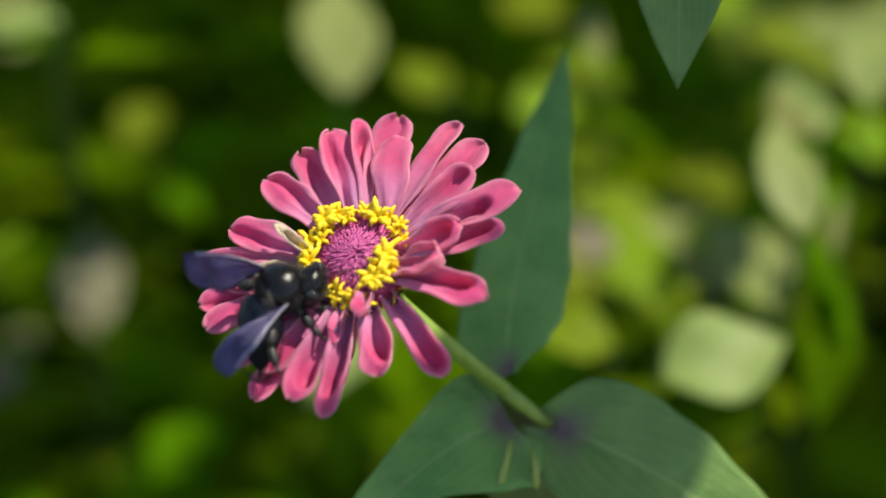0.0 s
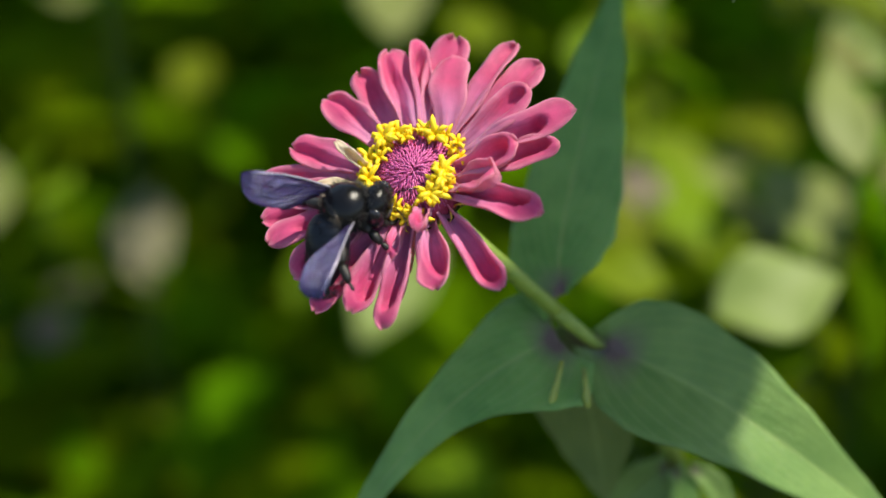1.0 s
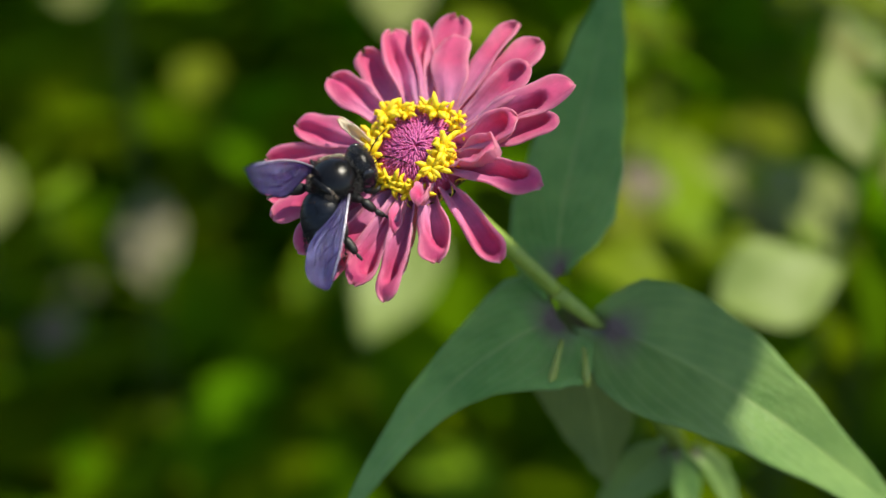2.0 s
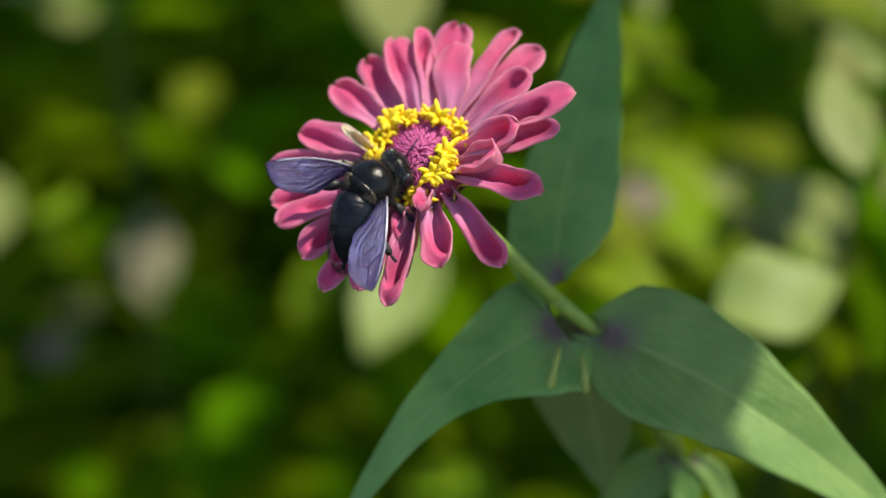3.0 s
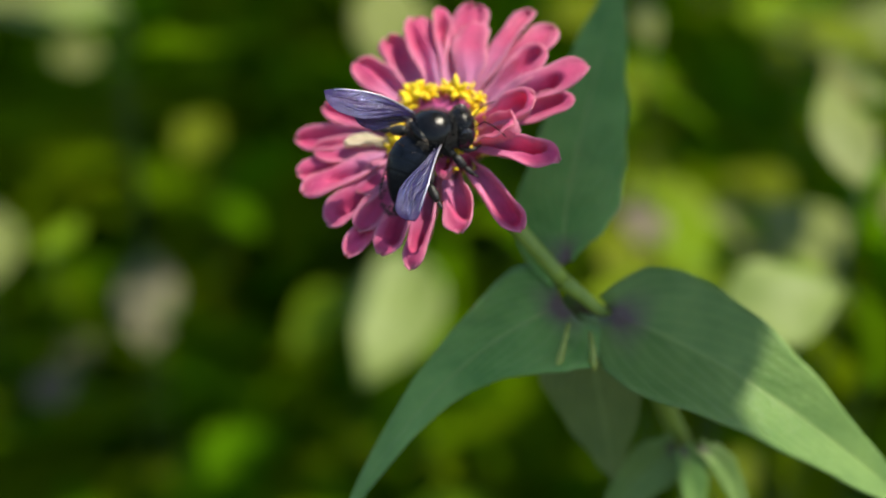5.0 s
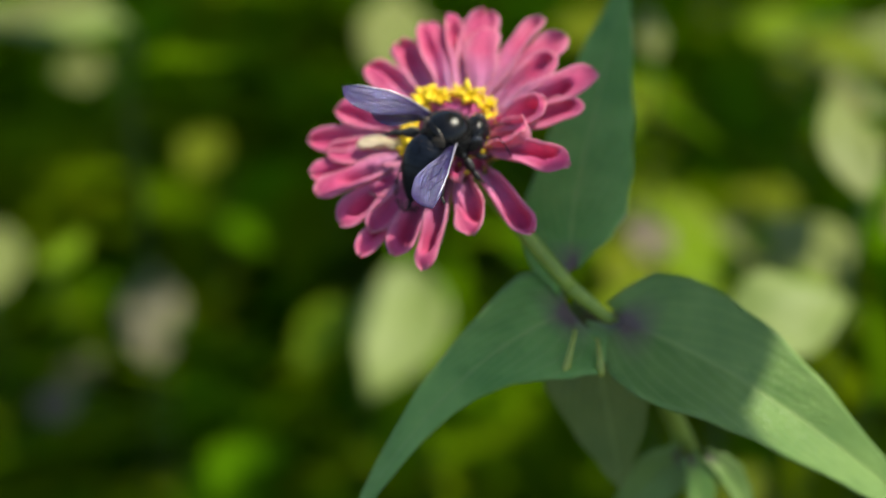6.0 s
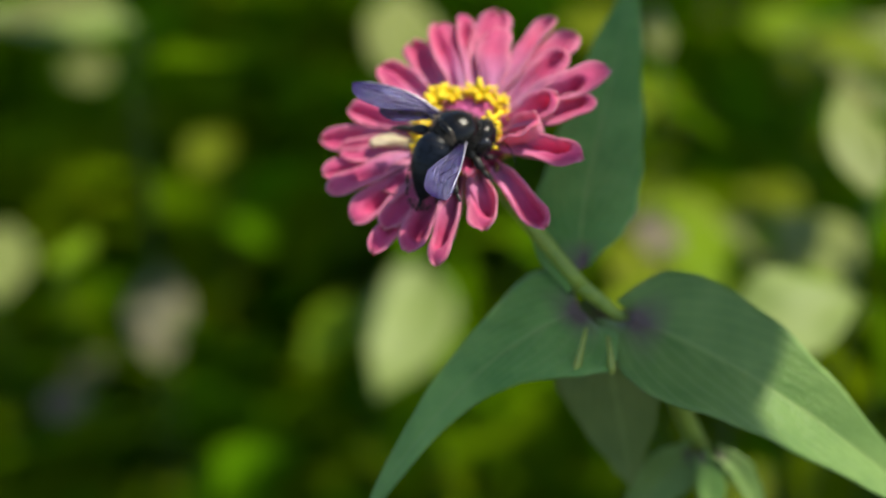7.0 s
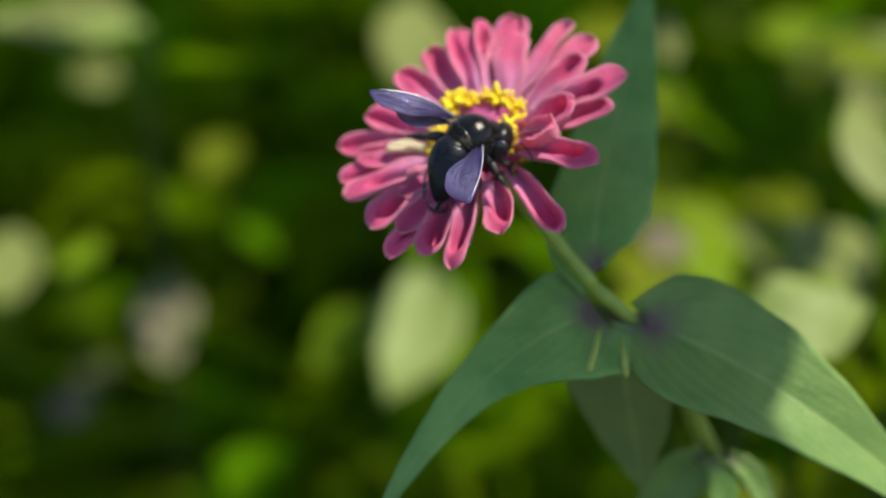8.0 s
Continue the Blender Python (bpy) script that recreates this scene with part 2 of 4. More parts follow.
def tube(points, radii, sides=8, bm=None):
    """A round, tapering, closed tube along points."""
    bm = bm or bmesh.new()
    pts = [Vector(p) for p in points]
    rings, side = [], None
    for i, p in enumerate(pts):
        d = (pts[min(i + 1, len(pts) - 1)] - pts[max(i - 1, 0)]).normalized()
        if side is None:
            side = d.orthogonal().normalized()
        side = (side - d * side.dot(d)).normalized()
        other = d.cross(side)
        rings.append([bm.verts.new(p + radii[i] * (math.cos(a) * side + math.sin(a) * other))
                      for a in (2 * math.pi * k / sides for k in range(sides))])
    for a, b in zip(rings, rings[1:]):
        for k in range(sides):
            bm.faces.new((a[k], a[(k + 1) % sides], b[(k + 1) % sides], b[k]))
    bm.faces.new(rings[0][::-1])
    bm.faces.new(rings[-1])
    return bm


def ball(radii, centre=(0, 0, 0), bm=None, segments=20, rings=14, shape=None):
    """An egg-like closed body; shape(p) may bend each unit point."""
    bm = bm or bmesh.new()
    made = bmesh.ops.create_uvsphere(bm, u_segments=segments, v_segments=rings, radius=1.0)["verts"]
    for v in made:
        p = shape(v.co.copy()) if shape else v.co
        v.co = Vector((p.x * radii[0], p.y * radii[1], p.z * radii[2])) + Vector(centre)
    return bm


def bezier(a, b, c, d, n):
    a, b, c, d = Vector(a), Vector(b), Vector(c), Vector(d)
    return [(1 - s) ** 3 * a + 3 * (1 - s) ** 2 * s * b + 3 * (1 - s) * s * s * c + s ** 3 * d for s in (i / (n - 1) for i in range(n))]


def leaf_rows(length, width, fold=0.25, droop=0.15, wave=0.04, broad=0.38, side=0.0, nr=16, nc=9, seed=0):
    """A leaf along +Y with its face to +Z: fold lifts the margins, droop lowers the tip, side bends it sideways."""
    rng = random.Random(seed)
    ph, rows = rng.uniform(0, 6), []
    for i in range(nr):
        s = i / (nr - 1)
        k = min(1.0, max(0.0, (s / broad) if s < broad else (1 - s) / (1 - broad)))
        w = max(0.5 * width * math.sin(k * math.pi / 2) ** (0.75 if s < broad else 1.0), 0.008 * width)
        row = []
        for j in range(nc):
            t = 2 * j / (nc - 1) - 1
            y = length * (s - droop * 0.25 * s * s)
            x = t * w * math.cos(fold * abs(t)) + side * length * math.sin(math.pi * s)
            z = -droop * length * s * s + abs(t) ** 1.5 * w * fold * (1 - 0.6 * s)
            z += wave * width * abs(t) * math.sin(ph + s * 9 + (2 if t > 0 else 0))
            row.append((x, y, z))
        rows.append(row)
    return rows


def aim(base, tip, face):
    """The pose at base whose +Y runs to tip and whose +Z leans towards face; and the distance."""
    b, y = Vector(base), Vector(tip) - Vector(base)
    n = y.length
    y = y / n
    x = y.cross(Vector(face)).normalized()
    z = x.cross(y)
    m = Matrix((x, y, z)).transposed().to_4x4()
    return Matrix.Translation(b) @ m, n


# ---- ground ----
bm = bmesh.new()
cuts, half = 60, 40.0
lines_g = sorted({round(half * math.copysign(abs(k / (cuts / 2)) ** 3, k), 4) for k in range(-cuts // 2, cuts // 2 + 1)})
grid_g = [[bm.verts.new((x, y, 0.02 * noise.noise(Vector((x * 4, y * 4, 0))) if abs(x) + abs(y) < 12 else 0.0)) for x in lines_g] for y in lines_g]
for i in range(len(lines_g) - 1):
    for j in range(len(lines_g) - 1):
        bm.faces.new((grid_g[i][j], grid_g[i][j + 1], grid_g[i + 1][j + 1], grid_g[i + 1][j]))
ground = part("ground", bm, SOIL)
tagged(ground, "crumbly brown garden soil under the plants", "ground", kind="structure")

# ---- the zinnia ----
NODE = Vector((0.0301, 0.0186, 0.5042))
NODE_2 = Vector((0.0451, 0.0178, 0.4908))
NODE_3 = Vector((0.0614, 0.0309, 0.4520))
zinnia = empty("zinnia", Matrix.Translation((0.075, 0.075, 0.0)))
tagged(zinnia, "pink zinnia in bloom with grey-green leaves, rooted in garden soil", "flower")
INV = zinnia.matrix_basis.inverted()


def in_zinnia(m):
    return INV @ m


pts = [INV @ p for p in bezier(NODE, NODE.lerp(NODE_2, 0.35), NODE_2 + Vector((-0.004, -0.001, 0.004)), NODE_2, 8)]
pts += [INV @ p for p in bezier(NODE_2, NODE_2 + Vector((0.003, 0.004, -0.005)), NODE_2 + Vector((0.008, 0.013, -0.020)), NODE_3, 8)[1:]]
pts += [INV @ p for p in bezier(NODE_3, NODE_3 + Vector((0.012, 0.012, -0.03)), (0.075, 0.075, 0.2), (0.075, 0.075, -0.01), 14)[1:]]
part("main_stem", tube(pts, [0.0018 - 0.0001 * i if i < 8 else 0.0013 + 0.00008 * i for i in range(len(pts))], 12), STEM, zinnia, "green upright main stem")

# the leaves' midribs: base, two points that steer, tip
LEAF_A = ((0.0318, 0.0204, 0.5073), (0.0281, 0.0276, 0.5166), (0.0377, 0.0497, 0.5292), (0.0468, 0.0859, 0.5575))
LEAF_B = ((0.0308, 0.0146, 0.4997), (0.0197, 0.0076, 0.4995), (-0.0006, -0.0023, 0.4924), (-0.0204, -0.0117, 0.4551))
LEAF_C = ((0.0412, 0.0148, 0.4972), (0.0577, 0.0103, 0.4934), (0.0807, 0.0026, 0.4828), (0.1138, -0.0008, 0.4514))
LEAF_D = ((0.0377, 0.0243, 0.4949), (0.0360, 0.0222, 0.4839), (0.0409, 0.0189, 0.4702), (0.0435, 0.0151, 0.4522))
LEAF_E = ((0.0598, 0.0222, 0.4568), (0.0625, 0.0192, 0.4516), (0.0639, 0.0157, 0.4458), (0.0606, 0.0080, 0.4332))
LEAF_F = ((0.0639, 0.0223, 0.4568), (0.0706, 0.0209, 0.4538), (0.0740, 0.0175, 0.4479), (0.0754, 0.0085, 0.4329))
LEAF_G = ((0.0589, 0.0245, 0.4549), (0.0543, 0.0248, 0.4519), (0.0477, 0.0233, 0.4460), (0.0397, 0.0182, 0.4323))


def along(stops, s):
    """A smooth course through (place, value) stops."""
    for (s0, v0), (s1, v1) in zip(stops, stops[1:]):
        if s <= s1:
            k = (s - s0) / (s1 - s0)
            return v0 + (v1 - v0) * k * k * (3 - 2 * k) * 0.5 + (v1 - v0) * k * 0.5
    return stops[-1][1]


def zinnia_leaf(midrib, face, left, right, seed, vee=(0.1, 0.1), back=(0.0, 0.0), wave=0.5):
    """A stalkless leaf: the four points steer its midrib, left and right give the half widths in millimetres along it, vee lifts each half,
    back lets the lobes at the base reach round the stem (millimetres)."""
    rng = random.Random(seed)
    ph, rows, nr, nc = rng.uniform(0, 6), [], 34, 19
    line = bezier(*midrib, nr)
    face = Vector(face).normalized()
    for i, p in enumerate(line):
        s = i / (nr - 1)
        d = (line[min(i + 1, nr - 1)] - line[max(i - 1, 0)]).normalized()
        x = d.cross(face).normalized()
        z = x.cross(d)
        row = []
        for j in range(nc):
            t = 2 * j / (nc - 1) - 1
            w = along(right if t > 0 else left, s) * 0.001
            lift = vee[1] if t > 0 else vee[0]
            q = abs(t)
            u = q * w * math.cos(lift)
            h = q * w * math.sin(lift) * (1 - 0.3 * s)
            h += 0.001 * wave * q * math.sin(ph + s * 11 + (2.1 if t > 0 else 0)) * min(1, 4 * s + 0.3) + 0.00035 * math.sin(q * 9 - s * 60) * q * (1 - q) * 4 * (1 - s)
            row.append(p + x * math.copysign(u, t) + z * h - d * (0.001 * back[t > 0] * q * q * max(0.0, 1 - s / 0.22) ** 2) + x * 0.0003 * math.sin(ph * 3 + s * 37) * q * q * math.copysign(1, t) * (1 - s))
        rows.append([INV @ v for v in row])
    return part("leaf", sheet(rows, 0.0004), ZINNIA_LEAF, zinnia)


# the upright leaf, the leaf that sweeps down, the broad leaf half in the sun, and one that hangs behind them
zinnia_leaf(LEAF_A, (-0.1, -0.85, 0.5), ((0, 5.0), (0.1, 9.8), (0.2, 11.2), (0.3, 11.2), (0.45, 10.0), (0.6, 9.0), (0.8, 6.4), (0.92, 3.0), (1, 0.1)),
            ((0, 0.8), (0.06, 4.0), (0.12, 6.8), (0.2, 9.6), (0.3, 11.8), (0.45, 11.9), (0.6, 10.0), (0.8, 6.0), (0.92, 2.8), (1, 0.1)), 1, (0.12, 0.05), (5.0, 0.0), 0.5)
zinnia_leaf(LEAF_B, (-0.1, -0.62, 0.78), ((0, 9.0), (0.06, 14.4), (0.12, 16.6), (0.2, 15.6), (0.3, 12.6), (0.45, 7.2), (0.6, 4.2), (0.8, 2.6), (1, 0.1)),
            ((0, 9.5), (0.08, 12.6), (0.15, 13.4), (0.3, 10.8), (0.45, 8.0), (0.6, 5.8), (0.8, 3.2), (1, 0.1)), 2, (0.12, -0.06), (4.0, 4.0), 0.7)
zinnia_leaf(LEAF_C, (0.1, -0.60, 0.80), ((0, 3.0), (0.05, 9.5), (0.1, 13.0), (0.18, 15.2), (0.3, 15.2), (0.45, 13.4), (0.6, 9.8), (0.8, 5.4), (1, 0.1)),
            ((0, 3.0), (0.05, 11.0), (0.1, 15.5), (0.18, 18.2), (0.3, 17.4), (0.45, 14.6), (0.6, 11.6), (0.8, 7.2), (1, 0.1)), 3, (0.36, 0.30), (4.0, 7.0), 0.7)
zinnia_leaf(LEAF_D, (-0.2, -0.45, 0.9), ((0, 5.0), (0.2, 11.0), (0.45, 12.0), (0.7, 8.5), (0.9, 3.5), (1, 0.1)),
            ((0, 6.0), (0.2, 13.0), (0.45, 13.0), (0.7, 9.0), (0.9, 4.0), (1, 0.1)), 4, (0.1, 0.1), (1.0, 1.0), 0.4)
for midrib, w, seed in ((LEAF_E, 4.0, 5), (LEAF_F, 3.4, 6), (LEAF_G, 7.0, 7)):
    zinnia_leaf(midrib, (0.2, -0.8, 0.6), ((0, 0.5 * w), (0.3, w), (0.7, 0.7 * w), (1, 0.1)), ((0, 0.5 * w), (0.35, 0.9 * w), (0.7, 0.6 * w), (1, 0.1)), seed, (0.3, 0.3), (1.0, 1.0), 0.3)
for base, tip in (((0.0312, 0.0053, 0.5003), (0.0287, -0.0008, 0.4924)), ((0.0359, 0.0056, 0.4981), (0.0366, -0.0005, 0.4923))):
    a, b = INV @ Vector(base), INV @ Vector(tip)
    part("side_shoot", tube([a, a.lerp(b, 0.5) + Vector((0, -0.0006, 0.0004)), a.lerp(b, 0.8), b], [0.0005, 0.0007, 0.0010, 0.0004]), BRACT, zinnia, "small yellow-green side shoot")

# the stalk between the leaf pair and the flower head sways on its node
pts = bezier((0, 0, -0.001), (0.001, -0.002, 0.014), (0.0005, -0.002, 0.028), (0, 0, 0.0415), 12)
flower_stalk = part("flower_stalk", tube(pts, [0.0017, 0.0017, 0.0017, 0.0017, 0.0018, 0.0018, 0.0018, 0.0019, 0.0020, 0.0021, 0.0022, 0.0023], 12), STEM, zinnia, "swaying light green flower stalk")

# flower head: the cup carries the petals, bracts, disc and florets
cup_line = [(-0.0175, 0.0022), (-0.0160, 0.0027), (-0.0145, 0.0038), (-0.0125, 0.0062), (-0.0100, 0.0082), (-0.0075, 0.0092), (-0.0055, 0.0095), (-0.0050, 0.0080)]
head = part("flower_head", tube([(0, 0, h) for h, _ in cup_line], [r for _, r in cup_line], 24), BRACT, zinnia, "green cup under the petals of the bloom")


def petal(angle, reach, tip_h, width, cup=0.5, lean=0.0, curl=0.12, start=None, base_r=9.0, base_h=-5.6, arch=1.0, material=None, label="", thin=0.52, seed=None):
    """One ray petal in millimetres and degrees: its tip lies at angle and reach from the centre, tip_h high; cup lifts its margins,
    lean rolls it about its length, curl turns its tip rim upwards."""
    rng = random.Random(int(angle * 7 + reach * 13) if seed is None else seed)
    if -60 < angle < 25:
        reach += 1.2
    a1, a0 = radians(angle), radians(angle if start is None else start)
    b = Vector((base_r * math.cos(a0), base_r * math.sin(a0), base_h))
    e = Vector((reach * math.cos(a1), reach * math.sin(a1), tip_h))
    y = (e - b)
    n = y.length
    y.normalize()
    x = y.cross(Vector((0, 0, 1))).normalized()
    z = x.cross(y)
    turn = Matrix.Rotation(radians(lean), 3, y)
    x, z = turn @ x, turn @ z
    rows, nr, nc = [], 22, 13
    ph, bend = rng.uniform(0, 6), rng.uniform(-0.5, 0.5)
    notch = rng.uniform(0.0, 0.012)
    off, shut, inner = rng.uniform(-0.34, 0.34), rng.uniform(0.5, 0.85), rng.uniform(0.05, 0.4)
    bowl, deep = min(1.0, max(0.0, (cup - 0.7) / 0.4)), min(1.0, abs(cup)) ** 0.8
    for i in range(nr):
        s = 1 - (1 - i / (nr - 1)) ** 1.5
        w = thin + (1 - thin) * (3 * min(1, s / 0.62) ** 2 - 2 * min(1, s / 0.62) ** 3)
        if s > 0.78:
            w *= math.sqrt(max(0.0, 1 - ((s - 0.78) / 0.22) ** 2.4))
        w = max(w, 0.16) * width * 0.53
        row = []
        for j in range(nc):
            t = 2 * j / (nc - 1) - 1
            # a hollow with steep sides that ends in a flat, rolled-out lip along the margins and the tip
            q = math.sqrt((t - off - 0.12 * math.sin(ph + s * 6)) ** 2 + bowl * (max(0.0, s - shut) / (1 - shut)) ** 2 * (1 - 0.5 * t * t))
            k = min(1.0, max(0.0, (q - inner) / (0.34 + 0.12 * math.sin(ph * 2 + t * 2))))
            rise = cup * (k * k * (3 - 2 * k) - 0.22 * max(0.0, q - 0.7) * math.sin(ph * 4 + s * 3))
            across = t * w * (1 - 0.12 * abs(cup) * t * t) * (1 + 0.08 * math.sin(ph * 3 + s * 11 + (2.0 if t > 0 else 0.0)))
            ridge = 0.17 * math.cos(t * 7.5 + bend) * (1 - 0.6 * s)
            up = rise * deep * (0.45 * w + 0.28 * width) + arch * math.sin(math.pi * s) + ridge + 0.6 * curl * n * max(0.0, (s - 0.72) / 0.28) ** 2 * (0.75 + 0.25 * abs(t))
            up += 0.28 * math.sin(ph + s * 7 + t * 2.5) * s + 0.2 * math.sin(ph * 2 + s * 13 - t * 4) * abs(t)
            up += 0.3 * abs(t) ** 3 * math.sin(ph * 5 + s * 9 + (1.7 if t > 0 else 0.0))
            out = s * n - notch * n * max(0.0, (s - 0.9) / 0.1) * math.exp(-(t / 0.3) ** 2)
            p = b + y * out + x * (across + bend * math.sin(math.pi * s)) + z * up
            row.append(p * 0.001)
        rows.append(row)
    # the pale underside is a skin of its own
    ob = part("petal", sheet(rows, 0.00032), material or PETAL, head, label)
    ob.data.materials.append(material or PETAL_BACK)
    skin = (nr - 1) * (nc - 1)
    for poly in ob.data.polygons[skin:2 * skin]:
        poly.material_index = 1
    return ob


# rear and outer petals, then the raised inner ones, round the disc
petal(77, 32.4, -4.0, 8.6, cup=0.50, lean=4, curl=0.05, start=78)
petal(75, 27.3, -1.5, 7.7, cup=-0.35, curl=-0.04, start=58, arch=1.4, base_r=9.5, base_h=-4.6)
petal(56, 35.4, -4.5, 6.3, cup=0.70, lean=-22, curl=-0.06, start=50)
petal(45, 34.8, -4.5, 7.6, cup=0.5, lean=-8, curl=-0.05, start=42)
petal(36, 28.5, -2.0, 7.3, cup=0.85, curl=0.06, start=28, base_h=-4.8)
petal(21, 32.7, -5.0, 7.3, cup=1.2, lean=6, curl=0.1, start=20)
petal(8, 28.0, -4.0, 6.3, cup=0.94, curl=0.12, start=4)
petal(7, 21.1, 0.5, 7.5, cup=1.15, curl=0.15, start=-2, base_h=-4.4, arch=0.2)
petal(-17, 18.0, 2.2, 7.7, cup=1.1, lean=-12, curl=0.1, start=-28, base_h=-4.2, arch=0.3)
petal(-25, 27.3, -3.5, 7.4, cup=1.4, curl=0.15, start=-32)
petal(-55, 28.8, -6.5, 6.3, cup=1.22, lean=4, curl=0.13, start=-54)
petal(-80, 24.7, -6.0, 6.9, cup=1.15, curl=0.1, start=-79)
petal(-86, 15.2, 2.0, 3.6, cup=1.35, curl=-0.1, start=-76, base_h=-3.4, arch=0.8, thin=0.7)
petal(-99, 32.4, -6.2, 6.1, cup=1.35, lean=5, curl=0.12, start=-94)
petal(-101, 19.4, -3.0, 3.1, cup=1.35, lean=12, curl=0.1, start=-104, arch=1.2, thin=0.8)
petal(-114, 30.7, -5.8, 6.7, cup=1.08, lean=-6, curl=0.1, start=-110)
petal(-126, 33.5, -6.4, 5.9, cup=0.81, curl=0.08, start=-122)
petal(-128, 28.2, -3.4, 7.0, cup=0.61, curl=0.05, start=-124, base_h=-4.8)
petal(-140, 31.4, -5.8, 7.3, cup=0.94, curl=0.12, start=-138)
petal(-141, 22.1, -2.2, 6.9, cup=0.41, curl=0.02, start=-140, base_h=-4.6)
petal(-155, 32.3, -4.8, 7.3, cup=0.94, lean=10, curl=0.08, start=-153)
petal(-166, 32.1, -5.4, 7.3, cup=0.75, curl=0.12, start=-165)
petal(178, 32.1, -4.6, 7.0, cup=0.70, curl=0.1, start=-178)
petal(-173, 27.8, -2.6, 6.3, cup=0.50, curl=0.08, start=-172, base_h=-4.8)
petal(163, 27.3, -3.8, 7.3, cup=0.70, curl=0.1, start=166)
petal(137, 26.6, -3.6, 7.7, cup=0.70, lean=6, curl=0.12, start=134)
petal(118, 27.6, -3.8, 7.0, cup=0.60, lean=10, curl=0.1, start=112)
petal(104, 29.0, -3.4, 7.5, cup=0.80, lean=20, curl=0.08, start=98, base_h=-5.0)
petal(94, 30.9, -3.6, 5.2, cup=1.00, lean=34, curl=0.06, start=90)
petal(157, 17.2, 1.2, 2.3, cup=1.40, lean=-10, curl=0.1, start=170, base_h=-3.0, arch=0.9, material=CREAM_PETAL, label="withered cream petal rolled along its length", thin=0.7)
petal(-173, 20.5, 0.6, 3.3, cup=-0.8, curl=-0.02, start=-170, base_r=11.0, base_h=-1.7, arch=0.6, material=CREAM_PETAL, label="withered cream petal lying on the pink ones", thin=0.8)

# green bracts, in three rising rings round the cup
rng = random.Random(5)
for ring, (count, h, r, size) in enumerate(((9, -0.0140, 0.0052, 0.0048), (11, -0.0112, 0.0080, 0.0052), (13, -0.0085, 0.0096, 0.0048))):
    for k in range(count):
        a = 2 * math.pi * (k + 0.5 * ring) / count + rng.uniform(-0.05, 0.05)
        rows = []
        for i in range(7):
            s = i / 6
            w = size * 0.42 * (1.0 if s < 0.6 else math.sqrt(max(0.03, 1 - ((s - 0.6) / 0.4) ** 2)))
            row = []
            for j in range(7):
                t = 2 * j / 6 - 1
                row.append((t * w, size * s * 0.55 + 0.0002 - 0.0006 * t * t, size * s * 0.85))
            rows.append(row)
        ob = part("bract", sheet(rows, 0.00025), BRACT, head)
        ob.data.materials.append(BRACT_EDGE)
        for poly in ob.data.polygons:
            poly.material_index = 1 if max((ob.data.vertices[v].co.z for v in poly.vertices)) > size * 0.8 else 0
        ob.matrix_basis = Matrix.Rotation(a - math.pi / 2, 4, "Z") @ Matrix.Translation((0, r - 0.001, h))


def dome(r):
    """Height of the disc at radius r, metres."""
    return -0.0003 - 0.0036 * (r / 0.0092) ** 2.4 - 0.0010 * math.exp(-(r / 0.0016) ** 2)


rows = [[((0.0002 + 0.0091 * i / 13) * math.cos(a), (0.0002 + 0.0091 * i / 13) * math.sin(a), dome(0.0091 * i / 13)) for a in (2 * math.pi * k / 28 for k in range(29))] for i in range(14)]
rows.append([(p[0] * 1.02, p[1] * 1.02, -0.0062) for p in rows[-1]])
disc = part("disc", sheet([r[::-1] for r in rows]), DISC, head, "magenta domed flower disc")

# small purple scales in a spiral, bowing to the middle
bm = bmesh.new()
for k in range(14, 460):
    r = 0.00042 * math.sqrt(k)
    if r > 0.0088:
        break
    a = k * 2.399963
    d = Vector((math.cos(a), math.sin(a), 0))
    o = Vector((-d.y, d.x, 0)) * rng.uniform(-0.4, 0.4)
    p0 = d * r + Vector((0, 0, dome(r) - 0.0003))
    n0 = (Vector((0, 0, 1)) + d * 0.35 * r / 0.008).normalized()
    inward = (-d + o * 0.5).normalized()
    size = rng.uniform(0.8, 1.25)
    p1 = p0 + n0 * 0.0009 * size + inward * 0.0002
    p2 = p0 + n0 * 0.0011 * size + inward * 0.0011 * size
    p3 = p0 + n0 * 0.0006 * size + inward * 0.0018 * size
    tube([p0, p1, p2, p3], [0.00018, 0.00021, 0.00016, 0.00005], 5, bm)
tagged(part("chaff", bm, SCALE, head, "curled purple-pink scales on the disc"), kind="stuff")

# yellow star-shaped disc florets
bm = bmesh.new()
tube([(0, 0, -0.0022), (0, 0, -0.0004), (0, 0, 0.0006)], [0.0004, 0.00045, 0.0007], 7, bm)
for k in range(5):
    a = 2 * math.pi * k / 5
    d = Vector((math.cos(a), math.sin(a), 0))
    up = Vector((0, 0, 1))
    far = (0.8, 1.15, 0.95, 1.25, 0.85)[k]
    tube([d * 0.0002 + up * 0.0003, d * 0.0008 + up * 0.0012, d * 0.0014 * far + up * 0.0016, d * 0.0020 * far + up * 0.0012 * far], [0.0004, 0.00044, 0.0004, 0.0001], 6, bm)
floret_mesh = part("floret", bm, FLORET, head, "yellow five-lobed disc floret")


def floret_pose(angle, r, lift, tilt, spin, size):
    a = radians(angle)
    return (Matrix.Translation((r * math.cos(a), r * math.sin(a), dome(min(r, 0.0092)) + lift)) @ Matrix.Rotation(a, 4, "Z") @ Matrix.Rotation(radians(tilt), 4, "Y")
            @ Matrix.Rotation(spin, 4, "Z") @ Matrix.Scale(size * 1.3, 4))


first_floret = True


